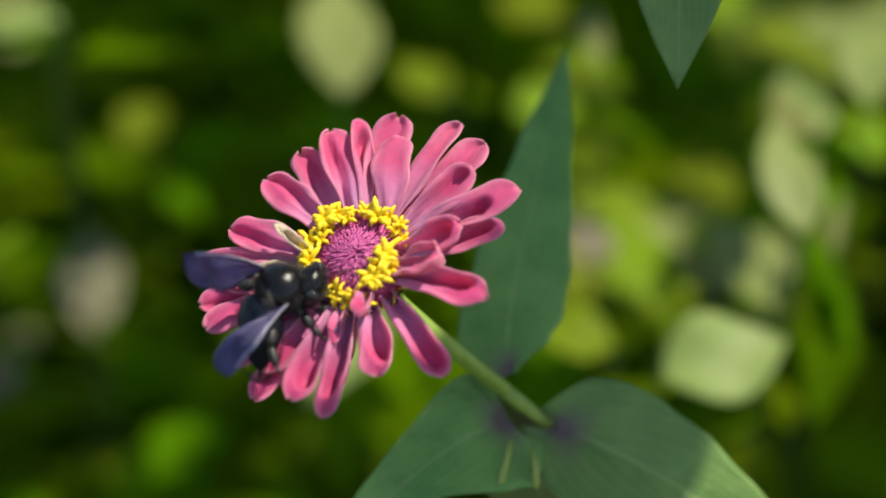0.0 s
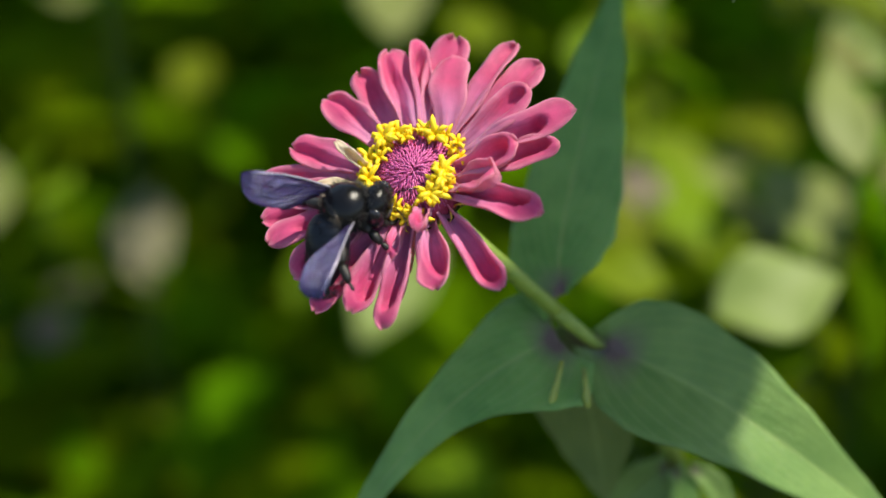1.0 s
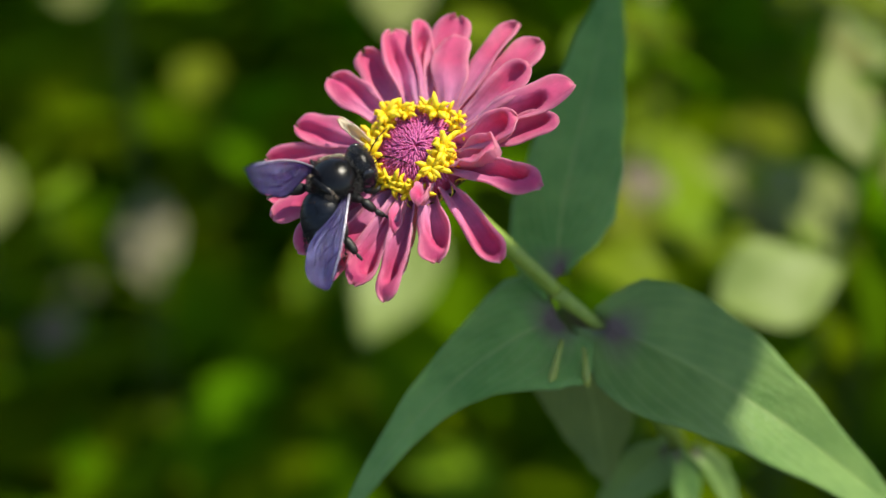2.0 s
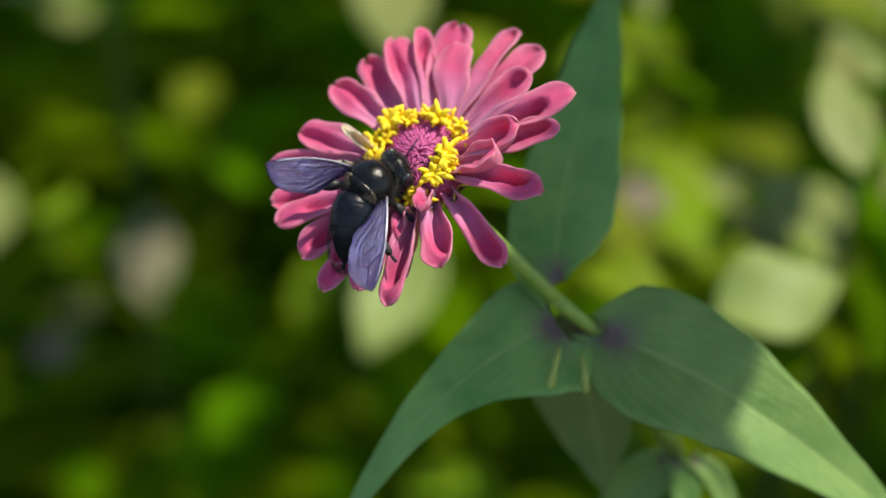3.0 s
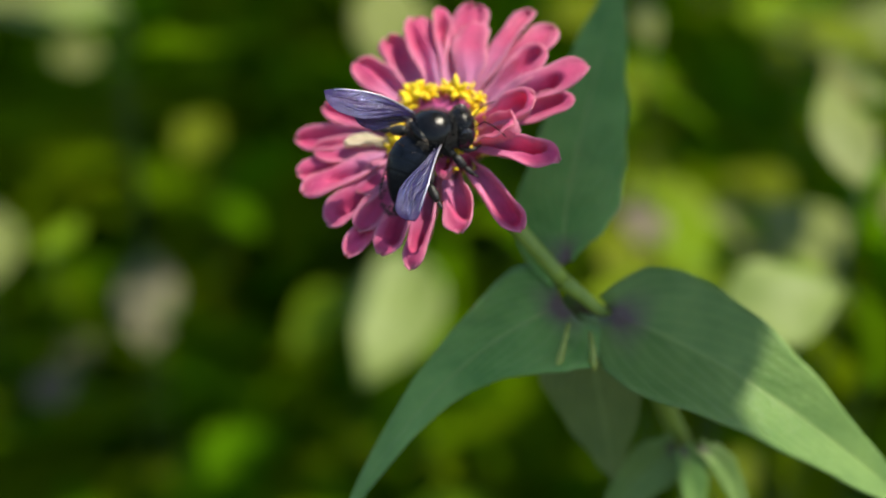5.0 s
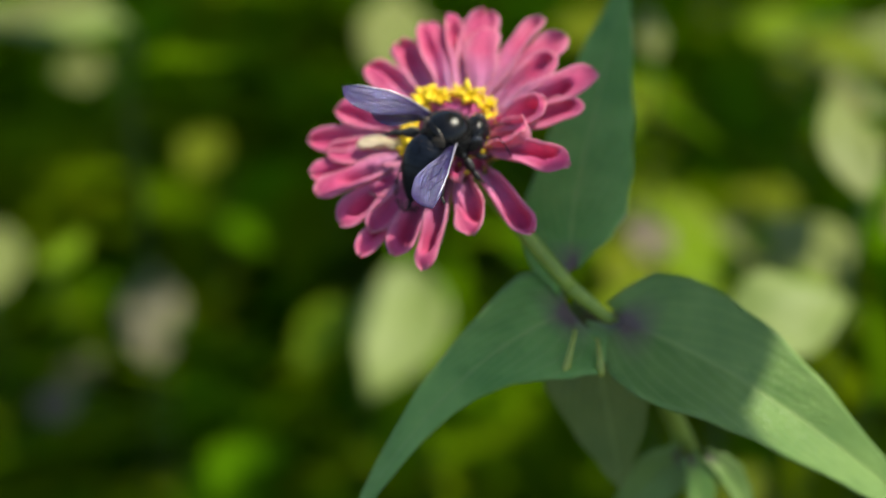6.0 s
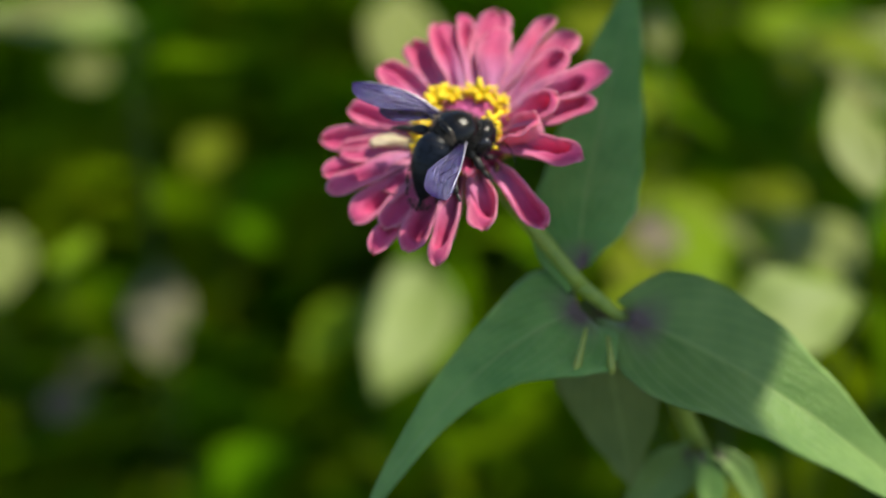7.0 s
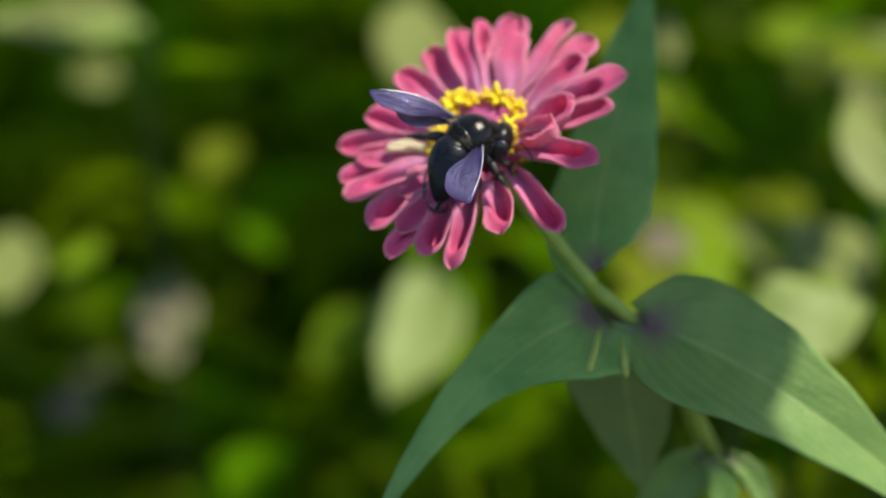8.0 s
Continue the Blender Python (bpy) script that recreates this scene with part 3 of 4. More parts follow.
def add_floret(m):
    global first_floret
    ob = floret_mesh
    if not first_floret:
        ob = new("floret", floret_mesh.data)
        ob.parent = head
        ob["label"] = "yellow five-lobed disc floret"
    first_floret = False
    ob.matrix_basis = m


for k in range(20):
    a = 22 + 176 * (k + rng.uniform(-0.6, 0.6)) / 19
    add_floret(floret_pose(a, rng.uniform(0.0078, 0.0104), 0.0006 + rng.uniform(0, 0.0018), rng.uniform(-15, 50), rng.uniform(0, 6), rng.uniform(0.65, 1.2)))
for k in range(9):
    a = rng.uniform(-72, 4)
    add_floret(floret_pose(a, rng.uniform(0.0054, 0.0080), 0.0010 + rng.uniform(0, 0.0008), rng.uniform(-10, 40), rng.uniform(0, 6), rng.uniform(0.75, 1.2)))
for k in range(4):
    a = -112 + 32 * (k + rng.uniform(-0.4, 0.4)) / 3
    add_floret(floret_pose(a, rng.uniform(0.0076, 0.0092), 0.0008, rng.uniform(10, 45), rng.uniform(0, 6), rng.uniform(0.7, 1.05)))
for k in range(6):
    a = 205 + 45 * (k + rng.uniform(-0.4, 0.4)) / 5
    add_floret(floret_pose(a, rng.uniform(0.0078, 0.0098), 0.0008, rng.uniform(15, 45), rng.uniform(0, 6), rng.uniform(0.7, 1.0)))

# curling yellow tendrils at the disc's edge
for k in range(22):
    a = radians(-150 + 195 * (k + rng.uniform(-0.4, 0.4)) / 21)
    d = Vector((math.cos(a), math.sin(a), 0))
    o = Vector((-d.y, d.x, 0)) * rng.choice((-1, 1))
    r0, size = rng.uniform(0.0086, 0.0098), rng.uniform(0.8, 1.3)
    p0 = d * r0 + Vector((0, 0, -0.0054))
    pts = [p0, p0 + d * 0.0004 + Vector((0, 0, 0.0014)) * size, p0 + d * 0.0013 * size + Vector((0, 0, 0.0024)) * size + o * 0.0004,
           p0 + d * 0.0021 * size + Vector((0, 0, 0.0022)) * size + o * 0.0010, p0 + d * 0.0022 * size + Vector((0, 0, 0.0015)) * size + o * 0.0016]
    smooth_pts = bezier(pts[0], pts[1], pts[2], pts[3], 7) + [pts[4]]
    part("tendril", tube(smooth_pts, [0.00018] * 7 + [0.00008], 6), TENDRIL, head)

# ---- the carpenter bee ----
bee = empty("carpenter_bee")
tagged(bee, "black carpenter bee with dark violet wings, feeding on the zinnia", "bee")


def fuzz(name, parent, centre, radii, count, length, where, material=None, seed=0, lie=0.5):
    """Short hairs that stand on an egg-shaped body, as one part."""
    g = random.Random(seed)
    bm = bmesh.new()
    made = 0
    while made < count:
        v = Vector((g.gauss(0, 1), g.gauss(0, 1), g.gauss(0, 1))).normalized()
        if not where(v):
            continue
        made += 1
        p = Vector((v.x * radii[0], v.y * radii[1], v.z * radii[2])) + Vector(centre)
        d = (Vector((v.x / radii[0], v.y / radii[1], v.z / radii[2])).normalized() + Vector((0, -lie, 0)) + 0.35 * Vector((g.gauss(0, 1), g.gauss(0, 1), g.gauss(0, 1)))).normalized()
        n = length * g.uniform(0.6, 1.3)
        s = d.orthogonal().normalized() * 0.00005
        c = d.cross(s)
        a0, a1, a2, e = bm.verts.new(p + s), bm.verts.new(p - 0.5 * s + c * 0.87), bm.verts.new(p - 0.5 * s - c * 0.87), bm.verts.new(p + d * n)
        for q in ((a0, a1, e), (a1, a2, e), (a2, a0, e)):
            bm.faces.new(q)
    ob = part(name, bm, material or HAIR, parent)
    return tagged(ob, kind="stuff")


def thorax_shape(p):
    p.z *= 1.0 if p.z > 0 else 0.92
    p.x *= 1 - 0.12 * p.y
    return p


thorax = part("thorax", ball((0.0050, 0.0049, 0.0044), shape=thorax_shape, segments=28, rings=20), CUTICLE, bee, "glossy black domed thorax")
bm = ball((0.0031, 0.0012, 0.0011), (0, -0.0033, 0.0022), segments=16, rings=10)
ob = part("scutellum", bm, CUTICLE, thorax)
fuzz("thorax_hair", thorax, (0, 0, 0), (0.0050, 0.0049, 0.0044), 2200, 0.0011, lambda v: v.z < 0.5 or abs(v.y) > 0.68, seed=1, lie=0.2)
fuzz("rear_tuft", thorax, (0, 0, 0), (0.0050, 0.0049, 0.0044), 220, 0.0010, lambda v: v.y < -0.55 and 0.1 < v.z < 0.6 and abs(v.x) > 0.35, PALE_HAIR, seed=2, lie=0.6)

bee_head = part("head", ball((0.0042, 0.0030, 0.0037), (0, 0.0029, 0.0001), segments=26, rings=18, shape=lambda p: Vector((p.x, p.y * (1 - 0.2 * p.x * p.x), p.z))), CUTICLE, bee, "black rounded head")
for sx in (-1, 1):
    part("eye", ball((0.0013, 0.0020, 0.0030), (sx * 0.0033, 0.0034, -0.0002), segments=16, rings=12), EYE, bee_head, "dark compound eye")
    pts = [(sx * 0.0012, 0.0055, 0.0008), (sx * 0.0016, 0.0062, 0.0022), (sx * 0.0019, 0.0071, 0.0033), (sx * 0.0030, 0.0087, 0.0032), (sx * 0.0042, 0.0103, 0.0026), (sx * 0.0050, 0.0113, 0.0020)]
    part("antenna", tube(pts, [0.00013, 0.00012, 0.00014, 0.00014, 0.00013, 0.00008], 7), CUTICLE, bee_head, "thin elbowed antenna")
    pts = [(sx * 0.0012, 0.0040, -0.0026), (sx * 0.0014, 0.0052, -0.0032), (sx * 0.0006, 0.0062, -0.0036)]
    part("mandible", tube(pts, [0.0006, 0.0005, 0.0002], 7), CUTICLE, bee_head)
part("face", ball((0.0019, 0.0009, 0.0017), (0, 0.0053, -0.0011), segments=14, rings=10), FACE, bee_head, "greyish hairy face")
pts = [(0, 0.0046, -0.0028), (0, 0.0054, -0.0042), (0, 0.0056, -0.0060)]
part("tongue", tube(pts, [0.0004, 0.0003, 0.00015], 6), FACE, bee_head)
fuzz("head_hair", bee_head, (0, 0.0029, 0.0001), (0.0042, 0.0030, 0.0037), 700, 0.0007, lambda v: abs(v.x) < 0.75 and (v.z > 0.6 or v.y > 0.5 or v.z < -0.3), seed=3, lie=0.0)

# abdomen: overlapping rings, its front at the origin and its tip towards -Y
prof = []
for i in range(61):
    s = i / 60
    r = 0.0044 * (math.sin(math.pi * min(1, (s * 1.02 + 0.07)) ** 0.72) ** 0.62 if s < 0.985 else 0.12)
    seg = (s * 6.2) % 1.0
    r *= 1 + 0.014 * seg - (0.014 if seg < 0.12 else 0)
    prof.append((s, max(r, 0.0004)))
bm = bmesh.new()
rings = []
for s, r in prof:
    ring = []
    for k in range(28):
        a = 2 * math.pi * k / 28
        ring.append(bm.verts.new((r * math.cos(a), -0.0150 * s + 0.0006, 0.74 * r * math.sin(a) * (1.0 if math.sin(a) > 0 else 0.8) - 0.0030 * s * s)))
    rings.append(ring)
for a, b in zip(rings, rings[1:]):
    for k in range(28):
        bm.faces.new((b[k], b[(k + 1) % 28], a[(k + 1) % 28], a[k]))
bm.faces.new(rings[0])
bm.faces.new(rings[-1][::-1])
abdomen = part("abdomen", bm, ABDOMEN, bee, "blue-black ringed abdomen")
fuzz("abdomen_hair", abdomen, (0, -0.0075, -0.0010), (0.0040, 0.0076, 0.0031), 900, 0.0009, lambda v: abs(v.x) > 0.72 or v.y < -0.8, seed=4, lie=0.9)
fuzz("waist_tuft", abdomen, (0, -0.0075, 0), (0.0039, 0.0076, 0.0031), 700, 0.0010, lambda v: v.y > 0.7 and v.z > 0.05 and v.x < -0.2, ORANGE_HAIR, seed=5, lie=-0.3)
fuzz("waist_tuft", abdomen, (0, -0.0075, 0), (0.0039, 0.0076, 0.0031), 700, 0.0008, lambda v: v.y > 0.62 and v.z > 0.25 and 0.2 < v.x < 0.7, WHITE_HAIR, seed=6, lie=-0.3)


def wing_rows(length, chord, sx, hind=False):
    rows, nr, nc = [], 40, 41
    for i in range(nr):
        s = i / (nr - 1)
        grow = min(1.0, s / 0.62)
        grow = grow * grow * (3 - 2 * grow)
        lead = chord * (0.09 + 0.12 * math.sin(math.pi * s))
        trail = chord * (0.09 + (0.70 if not hind else 0.8) * grow * (1 - 0.1 * math.sin(s * 7)))
        if s > 0.8:
            k = math.sqrt(max(0.0, 1 - ((s - 0.8) / 0.2) ** 2.0))
            lead, trail = lead * (0.3 + 0.7 * k) - 0.12 * chord * (1 - k), trail * (0.08 + 0.92 * k)
        row = []
        for j in range(nc):
            q = j / (nc - 1)
            y = lead - (lead + trail) * q
            z = 0.00007 * math.sin(q * 34 + 1.6 * math.sin(s * 7 + q * 3)) * min(1.0, s * 2) * (0.6 + 0.4 * math.sin(s * 23 + q * 11)) + 0.00003 * math.sin(s * 60 + 4 * math.sin(q * 8)) + 0.0005 * math.sin(s * 4) * (0.5 - q) + (0.0055 * s * (1 - s) if not hind else -0.0012 * s * s)
            row.append((sx * s * length, y, z))
        rows.append(row if sx > 0 else row[::-1])
    return rows


def wing(name, length, chord, sx, label, hind=False):
    rows = wing_rows(length, chord, sx, hind)
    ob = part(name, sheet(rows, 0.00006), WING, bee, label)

    def at(s, q):
        i = s * (len(rows) - 1)
        i0 = min(int(i), len(rows) - 2)
        row = [Vector(a).lerp(Vector(b), i - i0) for a, b in zip(rows[i0], rows[i0 + 1])]
        if sx < 0:
            row = row[::-1]
        j = q * (len(row) - 1)
        j0 = min(int(j), len(row) - 2)
        return row[j0].lerp(row[j0 + 1], j - j0) + Vector((0, 0, 0.00004))

    runs = [[(0.0, 0.1), (0.3, 0.02), (0.6, 0.01), (0.9, 0.08)], [(0.0, 0.4), (0.25, 0.3), (0.5, 0.3), (0.62, 0.24)],
            [(0.03, 0.6), (0.25, 0.62), (0.5, 0.62), (0.75, 0.55)], [(0.3, 0.3), (0.38, 0.45), (0.42, 0.62)], [(0.55, 0.28), (0.62, 0.45), (0.66, 0.58)],
            [(0.62, 0.05), (0.7, 0.25), (0.78, 0.4), (0.76, 0.55)],
            [(0.42, 0.62), (0.6, 0.72), (0.78, 0.7)], [(0.1, 0.75), (0.35, 0.82), (0.6, 0.86)], [(0.66, 0.4), (0.8, 0.38), (0.92, 0.4)]]
    if hind:
        runs = runs[:3]
    for k, run in enumerate(runs):
        pts = []
        for a, b in zip(run, run[1:]):
            pts += [at(a[0] + (b[0] - a[0]) * i / 4, a[1] + (b[1] - a[1]) * i / 4) for i in range(4)]
        pts.append(at(*run[-1]))
        r = 0.00026 if k == 0 else 0.00011
        part("vein", tube(pts, [r * (1 - 0.5 * i / len(pts)) for i in range(len(pts))], 5), COSTA_GLINT if k == 0 else VEIN, ob)
    return ob


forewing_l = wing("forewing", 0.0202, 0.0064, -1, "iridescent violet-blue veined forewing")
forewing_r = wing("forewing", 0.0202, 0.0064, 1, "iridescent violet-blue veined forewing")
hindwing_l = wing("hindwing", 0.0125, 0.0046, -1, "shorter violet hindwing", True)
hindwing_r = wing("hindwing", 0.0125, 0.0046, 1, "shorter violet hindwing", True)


def leg(name, points, radii, seed):
    """A jointed hairy leg: thigh, shin and foot, swollen between the joints."""
    bm = bmesh.new()
    g = random.Random(seed)
    for i, (a, b) in enumerate(zip(points, points[1:])):
        a, b = Vector(a) * 0.001, Vector(b) * 0.001
        r = radii[i] * 0.001
        n = 5
        tube([a.lerp(b, k / (n - 1)) for k in range(n)], [r * f for f in (0.55, 0.95, 1.0, 0.9, 0.6)], 9, bm)
        d = (b - a).normalized()
        for _ in range(int(70 * (b - a).length / 0.003)):
            side = Vector((g.gauss(0, 1), g.gauss(0, 1), g.gauss(0, 1)))
            side = (side - d * side.dot(d)).normalized()
            p = a.lerp(b, g.random()) + side * r * 0.85
            e = p + (side * 0.6 + d * 0.6).normalized() * 0.0007 * g.uniform(0.5, 1.3) * min(1.0, radii[i] / 0.5)
            w = side.cross(d) * 0.00004
            bm.faces.new((bm.verts.new(p + w), bm.verts.new(p - w), bm.verts.new(e)))
    return part(name, bm, HAIR, bee, "hairy jointed black leg")


fore_leg_r = leg("leg", [(0, 0, 0), (2.6, 1.2, -0.6), (3.6, 3.2, -2.6), (3.2, 5.0, -3.4), (3.0, 6.2, -3.6)], [0.98, 0.78, 0.45, 0.26], 1)
fore_leg_l = leg("leg", [(0, 0, 0), (-2.6, 1.2, -0.6), (-3.6, 3.2, -2.6), (-3.2, 5.0, -3.4), (-3.0, 6.2, -3.6)], [0.98, 0.78, 0.45, 0.26], 2)
mid_leg_r = leg("leg", [(0, 0, 0), (3.6, 1.0, -0.4), (6.2, 1.6, -2.2), (8.0, 2.4, -3.4), (9.0, 2.8, -3.6)], [1.10, 0.98, 0.59, 0.29], 3)
mid_leg_l = leg("leg", [(0, 0, 0), (-3.6, 1.0, -0.4), (-6.2, 1.6, -2.2), (-8.0, 2.4, -3.4), (-9.0, 2.8, -3.6)], [1.10, 0.98, 0.59, 0.29], 4)
hind_leg_r = leg("leg", [(0, 0, 0), (3.6, -3.0, 0.3), (6.9, -5.1, -0.5), (10.5, -5.8, -1.7), (12.2, -5.9, -2.5)], [1.2, 1.25, 0.95, 0.36], 5)
hind_leg_l = leg("leg", [(0, 0, 0), (-3.2, -1.8, -0.2), (-6.2, -4.2, -1.6), (-8.4, -6.2, -2.6), (-9.2, -7.4, -3.2)], [1.23, 1.23, 0.78, 0.33], 6)
LEGS = ((fore_leg_r, (1.6, 2.2, -2.4)), (fore_leg_l, (-1.6, 2.2, -2.4)), (mid_leg_r, (1.9, 0.4, -2.8)), (mid_leg_l, (-1.9, 0.4, -2.8)), (hind_leg_r, (1.8, -1.8, -2.6)), (hind_leg_l, (-1.8, -1.8, -2.6)))
for ob, at in LEGS:
    ob.matrix_basis = Matrix.Translation(Vector(at) * 0.001)

# ---- plants behind the zinnia ----
# points, with radii, that the added tree's crown leaves open to the sun
GAPS = [(Vector((-0.004, 0.004, 0.549)), 0.0275), (Vector((-0.001, 0.025, 0.540)), 0.029)]


def garden_plant(top, length, width, heading, pitch, material, lit=True, leaves=4, seed=0, label="", lean=0.03, name="garden_plant", gap=0.0):
    """A stalk from the soil to a top leaf, with smaller leaves below. heading turns the top leaf about z, pitch tips its face forwards."""
    g = random.Random(seed)
    top = Vector(top)
    foot = Vector((top.x + g.uniform(-lean, lean), top.y + g.uniform(0.0, 2 * lean), -0.01))
    thing = empty(name, Matrix.Translation(foot))
    inv = thing.matrix_basis.inverted()
    face = Vector((g.uniform(-0.12, 0.2), -math.sin(radians(pitch)), math.cos(radians(pitch)))).normalized()
    y = Vector((-math.sin(radians(heading)), math.cos(radians(heading)), 0.0))
    y = (y - face * y.dot(face)).normalized()
    m = Matrix((y.cross(face), y, face)).transposed().to_4x4()
    base = top - m.to_3x3() @ Vector((0, length * 0.5, 0))
    line = bezier(foot, foot.lerp(base, 0.4) + Vector((0, lean, 0)), base - Vector((0, 0, 0.06)), base, 12)
    part("stalk", tube([inv @ p for p in line], [0.0011 - 0.00004 * i for i in range(12)], 7), STALK, thing)
    ob = part("leaf", sheet(leaf_rows(length, width, 0.2, 0.12, 0.05, 0.42, g.uniform(-0.05, 0.05), 14, 9, seed), 0.0004), material, thing)
    ob.matrix_basis = inv @ Matrix.Translation(base) @ m
    for k in range(leaves):
        p = line[10 - 2 * k if k < 4 else 3]
        a = g.uniform(0, 360)
        ob = part("leaf", sheet(leaf_rows(length * g.uniform(0.7, 1.0), width * g.uniform(0.7, 0.95), 0.2, g.uniform(0.15, 0.35), 0.05, 0.4, 0, 12, 7, seed * 9 + k), 0.0004), GREEN_LEAF, thing)
        ob.matrix_basis = inv @ Matrix.Translation(p) @ Matrix.Rotation(radians(a), 4, "Z") @ Matrix.Rotation(radians(g.uniform(-35, 10)), 4, "X")
    # keeps the added crown open above a leaf meant to be sunlit
    if lit:
        GAPS.append((top, gap or max(length, width) * 0.35))
    return tagged(thing, label or "leafy green garden plant growing from the soil", "plant", "plants behind the zinnia")


garden_plant((-0.0327, 0.3888, 0.4513), 0.095, 0.040, 8, 24, PALE_SUNLIT_LEAF, seed=11, gap=0.026, label="garden plant with a pale sunlit upper leaf")
garden_plant((0.004, 0.519, 0.370), 0.045, 0.030, 40, 22, LIME_LEAF, seed=12, gap=0.016)
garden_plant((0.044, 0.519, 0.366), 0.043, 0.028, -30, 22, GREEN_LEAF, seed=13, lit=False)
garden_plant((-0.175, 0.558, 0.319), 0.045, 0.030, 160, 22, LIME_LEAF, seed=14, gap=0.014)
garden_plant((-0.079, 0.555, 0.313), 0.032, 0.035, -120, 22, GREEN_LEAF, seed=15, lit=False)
garden_plant((-0.228, 0.591, 0.191), 0.106, 0.042, 10, 22, DRY_LEAF, seed=16, gap=0.030, label="garden plant with a withered greyish-brown leaf")
garden_plant((-0.268, 0.625, 0.354), 0.036, 0.033, 80, 22, PALE_SUNLIT_LEAF, seed=17, gap=0.012)
garden_plant((-0.249, 0.442, 0.137), 0.045, 0.032, 20, 22, LIME_LEAF, seed=18, lit=False)
garden_plant((-0.263, 0.524, 0.180), 0.036, 0.022, 80, 22, DRY_LEAF, seed=19, lit=False)
garden_plant((-0.229, 0.423, 0.322), 0.045, 0.030, 10, 22, LIME_LEAF, seed=20, gap=0.010)
garden_plant((-0.262, 0.414, 0.318), 0.068, 0.036, 10, 22, PALE_SUNLIT_LEAF, seed=21, gap=0.024, label="garden plant with a pale sunlit upper leaf")
garden_plant((-0.186, 0.328, 0.481), 0.070, 0.022, 85, 22, PALE_SUNLIT_LEAF, seed=22, label="garden plant with a narrow pale sunlit upper leaf")
garden_plant((-0.032, 0.290, 0.343), 0.080, 0.042, 172, 22, PALE_SUNLIT_LEAF, seed=23, gap=0.019, label="garden plant with a broad pale-green sunlit leaf")
garden_plant((-0.074, 0.358, 0.299), 0.050, 0.030, 150, 22, LIME_LEAF, seed=24, lit=False)
garden_plant((0.1367, 0.1951, 0.4699), 0.052, 0.022, 8, 34, PALE_SUNLIT_LEAF, seed=25, gap=0.045, label="garden plant with a narrow pale sunlit leaf", leaves=2)
garden_plant((0.1080, 0.1370, 0.4330), 0.046, 0.033, -70, 32, PALE_SUNLIT_LEAF, gap=0.032, seed=26, label="garden plant with a broad pale-green sunlit leaf", leaves=3)
garden_plant((0.100, 0.294, 0.381), 0.062, 0.038, 30, 22, LIME_LEAF, seed=27)
garden_plant((0.157, 0.292, 0.377), 0.053, 0.032, -20, 22, LIME_LEAF, seed=28)
garden_plant((0.192, 0.436, 0.427), 0.050, 0.037, 70, 22, LIME_LEAF, seed=29, gap=0.045)
garden_plant((0.172, 0.244, 0.494), 0.056, 0.024, -10, 22, PALE_SUNLIT_LEAF, seed=30, gap=0.045, leaves=2)
garden_plant((0.1840, 0.2833, 0.4027), 0.040, 0.007, -15, 22, PALE_SUNLIT_LEAF, seed=31, leaves=1, label="thin garden plant with a narrow pale sunlit leaf")
garden_plant((0.138, 0.252, 0.402), 0.053, 0.034, 20, 22, PALE_SUNLIT_LEAF, seed=32)
garden_plant((0.082, 0.297, 0.386), 0.040, 0.022, 10, 22, DRY_LEAF, seed=33)
garden_plant((-0.007, 0.308, 0.209), 0.054, 0.040, 80, 22, LIME_LEAF, seed=34, lit=False)
garden_plant((-0.261, 0.463, 0.191), 0.032, 0.030, 60, 22, DRY_LEAF, seed=35, lit=False)
garden_plant((0.063, 0.192, 0.404), 0.036, 0.025, 80, 22, LIME_LEAF, seed=36, leaves=2)
garden_plant((0.150, 0.343, 0.359), 0.042, 0.037, 75, 22, LIME_LEAF, seed=37)
garden_plant((0.084, 0.335, 0.467), 0.043, 0.012, 0, 22, PALE_SUNLIT_LEAF, seed=38, leaves=2)
garden_plant((0.158, 0.276, 0.451), 0.068, 0.018, 0, 22, PALE_SUNLIT_LEAF, seed=39, gap=0.045, leaves=2)

garden_plant((0.212, 0.360, 0.456), 0.08, 0.044, 60, 22, PALE_SUNLIT_LEAF, seed=51, gap=0.045, leaves=2)
garden_plant((0.207, 0.485, 0.411), 0.08, 0.046, 80, 22, PALE_SUNLIT_LEAF, seed=52, gap=0.045, leaves=2)
garden_plant((0.188, 0.525, 0.382), 0.05, 0.03, 20, 22, LIME_LEAF, seed=53, leaves=2)
garden_plant((0.178, 0.534, 0.407), 0.05, 0.04, 60, 22, LIME_LEAF, seed=54, leaves=2)
garden_plant((0.158, 0.441, 0.336), 0.05, 0.036, 30, 22, LIME_LEAF, seed=55, leaves=2)
garden_plant((0.066, 0.529, 0.409), 0.05, 0.04, 60, 22, LIME_LEAF, seed=56, leaves=2)
garden_plant((0.109, 0.482, 0.298), 0.06, 0.05, 30, 22, LIME_LEAF, seed=57, leaves=2)
garden_plant((0.106, 0.301, 0.353), 0.06, 0.045, 20, 22, LIME_LEAF, seed=58, leaves=2)
garden_plant((-0.193, 0.347, 0.474), 0.085, 0.032, 88, 22, PALE_SUNLIT_LEAF, seed=59, gap=0.06, leaves=2)
garden_plant((0.169, 0.376, 0.310), 0.06, 0.04, 70, 22, PALE_SUNLIT_LEAF, seed=60, leaves=2)
garden_plant((0.114, 0.399, 0.324), 0.075, 0.055, 25, 22, LIME_LEAF, seed=61, leaves=2)
garden_plant((0.091, 0.347, 0.345), 0.07, 0.05, -30, 22, LIME_LEAF, seed=62, leaves=2)
garden_plant((0.132, 0.406, 0.331), 0.06, 0.045, 40, 22, PALE_SUNLIT_LEAF, seed=63, leaves=2)
